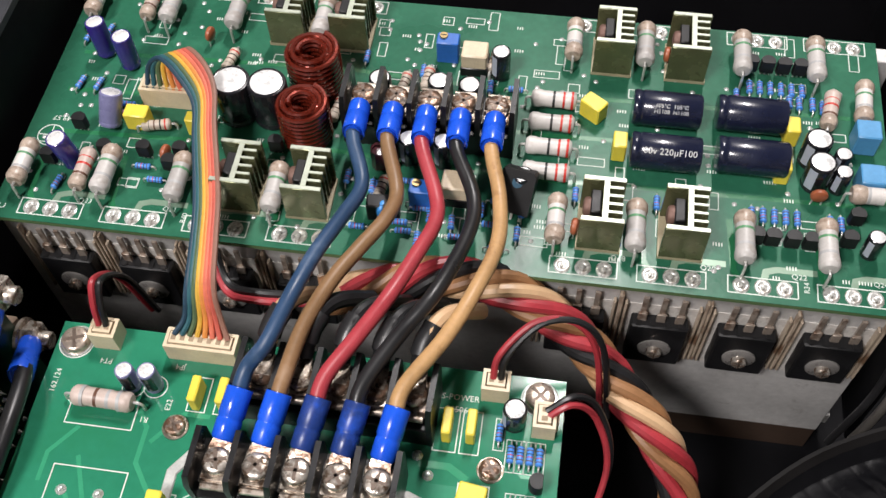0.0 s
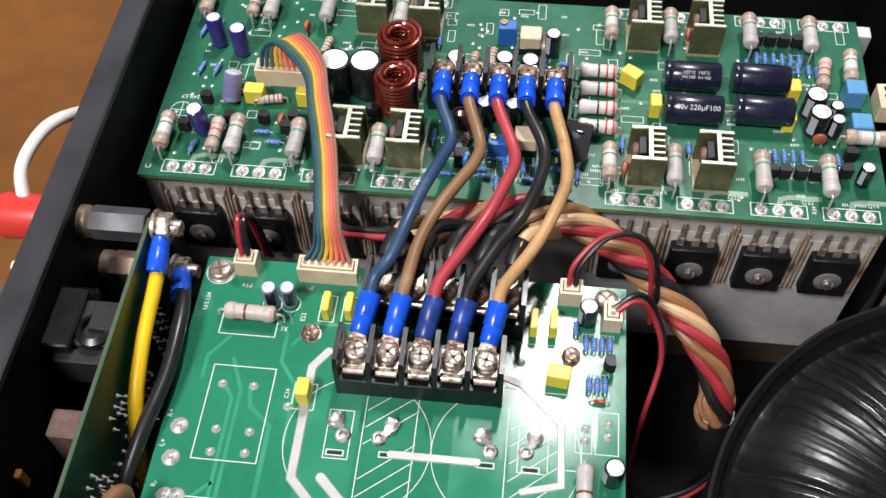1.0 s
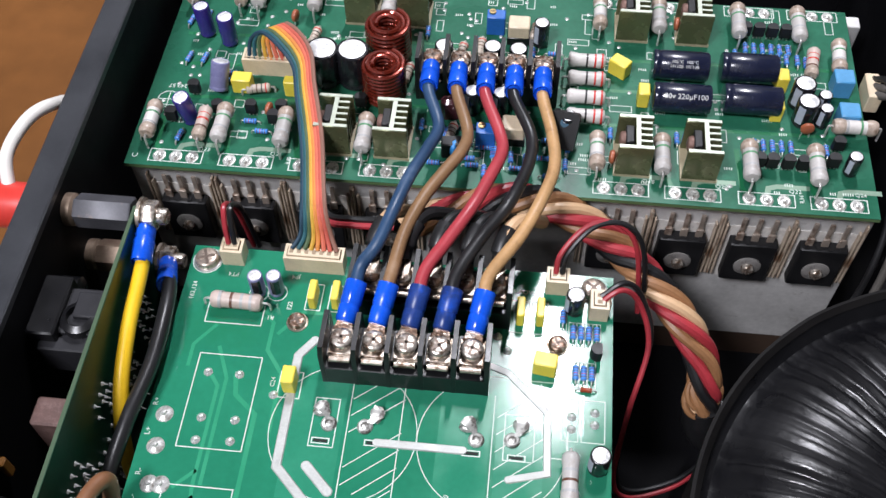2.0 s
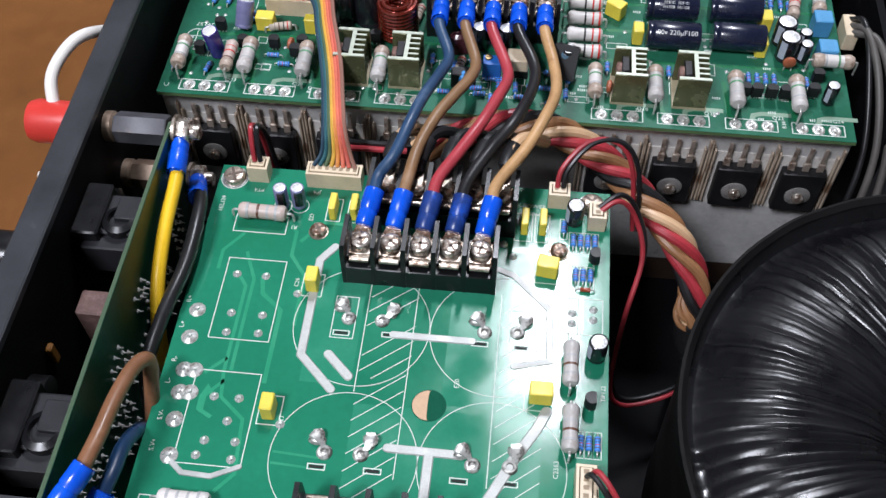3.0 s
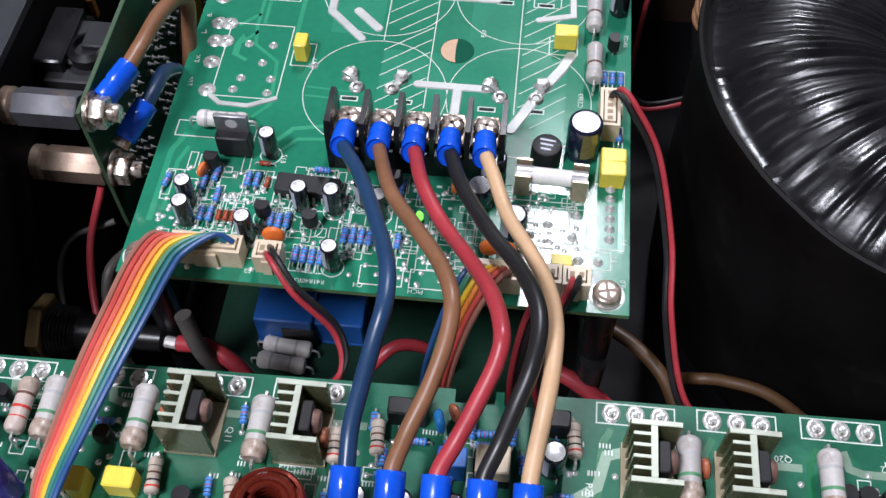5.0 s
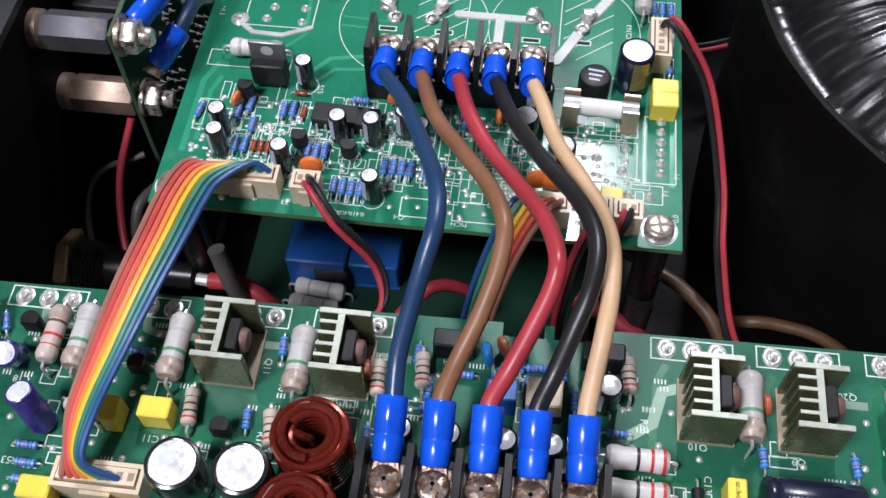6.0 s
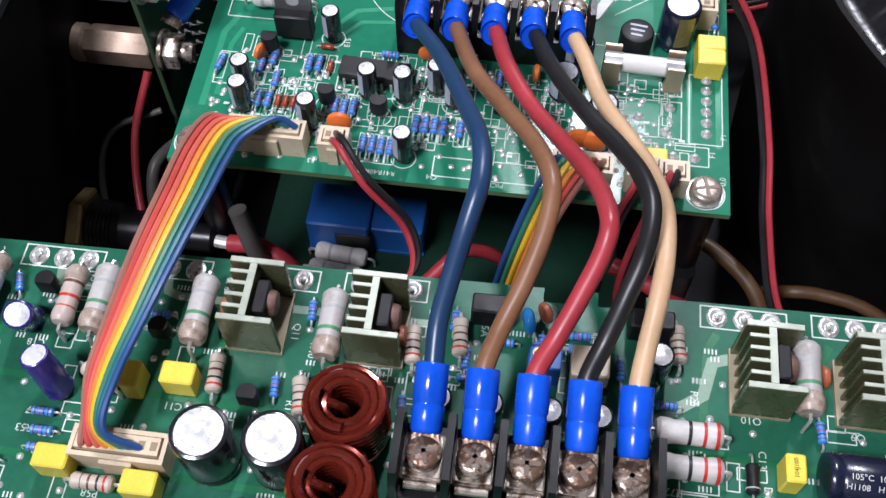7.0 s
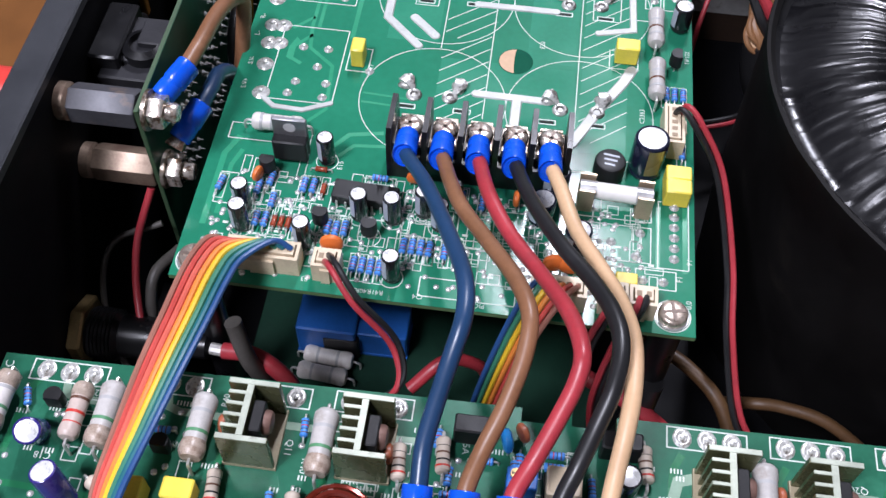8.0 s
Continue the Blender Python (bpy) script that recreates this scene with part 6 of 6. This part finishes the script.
cable("speaker_cable", [(-60, 174, 97), (-62, 184, 104), (-58.5, 197, 107), (-54.4, 208, 103), (-54.6, 222, 88), (-62, 250, 40), (-90, 300, -40)], 2.2, W_WHITE, "thick white speaker cable bending over the rear panel", "cable")
cable("loose_wire", [(-72, 205, -34), (-84, 190, 20), (-76, 172, 62), (-66, 150, 30), (-80, 120, -20), (-120, 90, -39)], 1.1, W_WHITE, "thin white wire behind the amplifier", "wire")
cable("loose_wire", [(-76, 208, -34), (-90, 190, 10), (-82, 168, 52), (-72, 148, 20), (-90, 110, -25), (-130, 70, -39)], 1.1, W_GREY, "thin dark wire behind the amplifier", "wire")
plug = thing("jack_plug", "black barrel audio plug with a bright steel ring", "plug")
m = Matrix.Translation((-52, 122, 82)) @ Matrix.Rotation(radians(-90), 4, "Y")
part("ring", lathe(bmesh_new(), [(8.4, 0), (8.8, 1), (8.8, 3.5), (8.0, 4.5)], 24, m), STEEL, plug)
part("barrel", lathe(bmesh_new(), [(8.0, 4), (8.6, 6), (8.8, 22), (7.6, 27), (5.6, 42), (4.6, 52)], 24, m), BLACKP, plug)
part("cord", tube(bmesh_new(), [(-103, 122, 82), (-125, 118, 70), (-160, 110, 20), (-200, 120, -34)], 3, 10), BLACKP, plug)


def socket(y, z, label, w=16, h=22):
    t = thing("panel_socket", label, "socket", "rear sockets")
    part("housing", box(bmesh_new(), -31.0, y, z, 21, w, h, ch=0.8), GREYP, t)
    part("shoulder", box(bmesh_new(), -37.0, y, z + h * 0.36, 9, w + 5, h * 0.5, ch=0.6), BLACKP, t)
    part("latch", box(bmesh_new(), -25.0, y + 1, z + h / 2 + 1.0, 8, w * 0.55, 2.2, ch=0.4), GREYP, t)
    part("step", box(bmesh_new(), -30.0, y - w * 0.62, z + h * 0.1, 17, w * 0.4, h * 0.6, ch=0.5), GREYP, t)
    part("barrel", lathe(bmesh_new(), [(w * 0.30, 0), (w * 0.36, 1), (w * 0.36, 5), (w * 0.24, 6), (w * 0.22, 2), (0.02, 2)], 22, Matrix.Translation((-27, y - w * 0.2, z + h / 2 - 4.0))), BLACKP, t)
    for k in (-1, 0, 1):
        part("rib", box(bmesh_new(), -20.6, y + k * w * 0.28, z - 1, 1.2, w * 0.16, h * 0.7), BLACKP, t)
    part("grommet", lathe(bmesh_new(), [(5, 0), (5, 6), (3.5, 7)], 16, Matrix.Translation((-41, y + w * 0.8, z)) @ Matrix.Rotation(radians(90), 4, "Y")), BLACKP, t)
    return t


socket(138, 78, "dark grey plastic signal socket inside the rear panel")
socket(62, 78, "dark grey plastic signal socket inside the rear panel", 18, 22)
pk = thing("foam_block", "speckled pinkish foam block between panel and jack board", "block")
part("block", box(bmesh_new(), -29, 107, 74, 11, 9, 17, ch=0.6), PINKFOAM, pk)
oc = thing("amber_tab", "small amber plastic tab on the rear panel", "tab")
part("tab", box(bmesh_new(), -40.6, 92, 74, 2, 3, 8, ch=0.4), mat("amber_tab", (0.22, 0.09, 0.015), 0.4), oc)

t = thing("lug_lead", "yellow earth lead with blue ring lug on the upper post", "wire")
part("insulation", tube(bmesh_new(), [(-14, 163, 90), (-13.5, 152, 88), (-13.5, 135, 84), (-13, 118, 76), (-12, 106, 62), (-10, 98, 40)], 2.4, 12), W_YELLOW, t)
lug(t, (-15.3, 172.5, 92), (-14, 157, 89.4))
t = thing("lug_lead", "black lead with blue ring lug on the lower post", "wire")
part("insulation", tube(bmesh_new(), [(-12, 165, 72), (-8, 157, 76), (-6, 145, 78), (-6, 128, 77), (-9, 108, 75), (-12, 92, 66), (-11, 80, 45)], 2.4, 12), W_BLACK, t)
lug(t, (-14.3, 172.5, 67.5), (-9.5, 158, 75))
t = thing("lug_lead", "brown lead with blue ring lug looping at the jack board", "wire")
part("insulation", tube(bmesh_new(), [(-10.4, 44.5, 95.6), (-8.6, 56, 95.5), (-8.2, 70, 93), (-7.5, 82, 88.5), (-5.5, 87, 84), (-6, 82, 72), (-8, 72, 50)], 2.4, 12), W_BROWN, t)
lug(t, (-15.6, 34.0, 93), (-9.4, 46.5, 96))
t = thing("lug_lead", "dark blue lead with blue ring lug at the lower post", "wire")
part("insulation", tube(bmesh_new(), [(-8.2, 43.5, 81.4), (-6.8, 51, 82), (-7.2, 62, 78), (-8, 74, 64), (-9, 80, 40)], 2.3, 12), W_BLUE, t)
lug(t, (-13.2, 33.0, 77), (-7.6, 45.0, 82))
cable("thin_wire", [(-22, 28, 62), (-26, 16, 48), (-24, 2, 36), (-16, -14, 30), (-8, -26, 34)], 1.2, W_RED, "thin red wire running down behind the jack board")
cable("thin_wire", [(-20, 24, 50), (-34, 18, 46), (-37, 8, 36), (-30, -8, 26), (-16, -20, 24)], 1.0, W_GREY, "thin dusty grey wire by the rear panel")
cable("thin_wire", [(-16, 22, 40), (-21, 10, 40), (-20, -2, 24), (-16, -8, 6)], 1.8, W_GREY, "dusty grey sleeve hanging below the jack board")
cable("thin_wire", [(10, -8, 52), (14, -12, 36), (20, -10, 14), (26, -6, -8)], 2.6, W_GREY, "wide dusty black lead dropping to the floor board")

fh = thing("fuse_holder", "black threaded panel fuse holder with a brass nut", "fuse holder")
m = Matrix.Translation((-41.7, -5, 30)) @ Matrix.Rotation(radians(90), 4, "Y")
part("nut", lathe(bmesh_new(), [(10.2, 0), (11.0, 0.6), (11.0, 3.6), (10.2, 4.2), (7.4, 4.2)], 6, m), BRASS, fh)
thread = [(7.6, 4.2)] + [(7.6 + (0.5 if k % 2 else 0), 4.6 + k * 0.6) for k in range(14)] + [(7.2, 13.4), (6.6, 14), (6.6, 30), (5.0, 31), (4.2, 31), (4.2, 40), (3, 41)]
part("barrel", lathe(bmesh_new(), thread, 24, m), BLACKP, fh)
cable("heavy_red_lead", [(4, -7, 32), (14, -8, 33), (24, -12, 28), (30, -16, 16)], 2.6, W_RED, "short red lead with bare tinned end by the fuse holder")
part("bare_end", rod(bmesh_new(), (0, -6.8, 32), (5, -7.2, 32), 1.9, 10), LEADW, bpy.data.objects["heavy_red_lead"])

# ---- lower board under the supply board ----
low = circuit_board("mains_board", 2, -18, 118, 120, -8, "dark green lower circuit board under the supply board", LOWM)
for x in (8, 110):
    for y in (-10, 110):
        part("spacer", rod(bmesh_new(), (x, y, FLOOR), (x, y, -9.7), 3, 8), POSTG, low)
for x, y, s in ((28, 25, 1), (46.6, 25.6, 0.84)):
    t = thing("blue_relay", "blue plastic power relay on the lower board", "relay", "blue relays")
    part("case", box(bmesh_new(), 0, 0, 8, 20, 16, 16, ch=0.6), BLUE_BOX, t)
    part("moulded_rim", box(bmesh_new(), 0, 0, 0.6, 20.6, 16.6, 1.2), BLUE_BOX, t)
    t.matrix_basis = mmpose(x, y, -8)
    t.scale = (s, s, s)
for x, y in ((29.2, 14.0), (28.2, 7.6)):
    big_res("res_low", WHITE_RES, ((0.3, "silver"), (0.7, "silver")), "pale grey power resistor on the lower board", mmpose(x, y, -8, 0, 0, -5), 17, 6.2)
blk = thing("black_relay", "small black box on the lower board", "relay")
part("case", box(bmesh_new(), 33, 18.6, -2, 12, 4, 11, ch=0.4), BLACKP, blk)
for nm, pts, r, mt, lb in (("red_lead", [(60, -6, 20), (70, 2, 26), (80, 6, 18), (84, 10, 0)], 2.0, W_RED, "red lead curving over the lower board"),
                           ("red_lead", [(112, -2, 34), (126, -8, 32), (140, -16, 26), (150, -30, 24)], 2.6, W_RED, "thick red lead running under the transformer"),
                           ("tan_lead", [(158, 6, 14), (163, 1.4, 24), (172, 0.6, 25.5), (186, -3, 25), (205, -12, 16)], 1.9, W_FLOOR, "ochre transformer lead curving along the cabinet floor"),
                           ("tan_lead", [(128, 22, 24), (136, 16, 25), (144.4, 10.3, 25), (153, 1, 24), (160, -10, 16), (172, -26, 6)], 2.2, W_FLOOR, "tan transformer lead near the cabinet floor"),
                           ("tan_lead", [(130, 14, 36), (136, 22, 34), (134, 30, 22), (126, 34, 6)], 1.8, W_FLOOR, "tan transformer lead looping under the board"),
                           ("yellow_lead", [(140, -6, 8), (160, -18, 10), (182, -28, 14), (210, -36, 18)], 1.6, mat("ochre_wire", (0.42, 0.26, 0.06), 0.45), "ochre lead lying along the near channel"),
                           ("black_lead", [(130, -4, 40), (128, -8, 20), (122, -12, 4), (114, -14, -20)], 4.0, W_BLACK, "thick black lead under the board corner"),
                           ("brown_lead", [(196, -34, 16), (206, -26, 30), (216, -24, 20), (222, -34, 8)], 1.6, W_GREY, "loose dusty lead by the transformer foot"),
                           ("grey_lead", [(228, YF + 56, AZ + 6), (232, YF + 48, AZ + 10), (236, YF + 30, AZ + 2), (238, YF + 10, 60), (234, YF - 4, 36), (226, YF - 12, 10)], 1.5, W_GREY, "dusty braided lead at the end of the far board"),
                           ("grey_lead", [(228, YF + 52, AZ + 6), (235, YF + 44, AZ + 10), (240, YF + 26, AZ + 2), (242, YF + 6, 56), (238, YF - 8, 30), (228, YF - 16, 8)], 1.5, W_GREY, "dusty braided lead at the end of the far board"),
                           ("grey_lead", [(228, YF + 60, AZ + 6), (231, YF + 52, AZ + 11), (233, YF + 34, AZ + 2), (234, YF + 12, 60), (230, YF - 2, 38), (222, YF - 10, 12)], 1.2, W_BLACK, "dusty braided lead at the end of the far board")):
    cable(nm, pts, r, mt, lb, "wire")
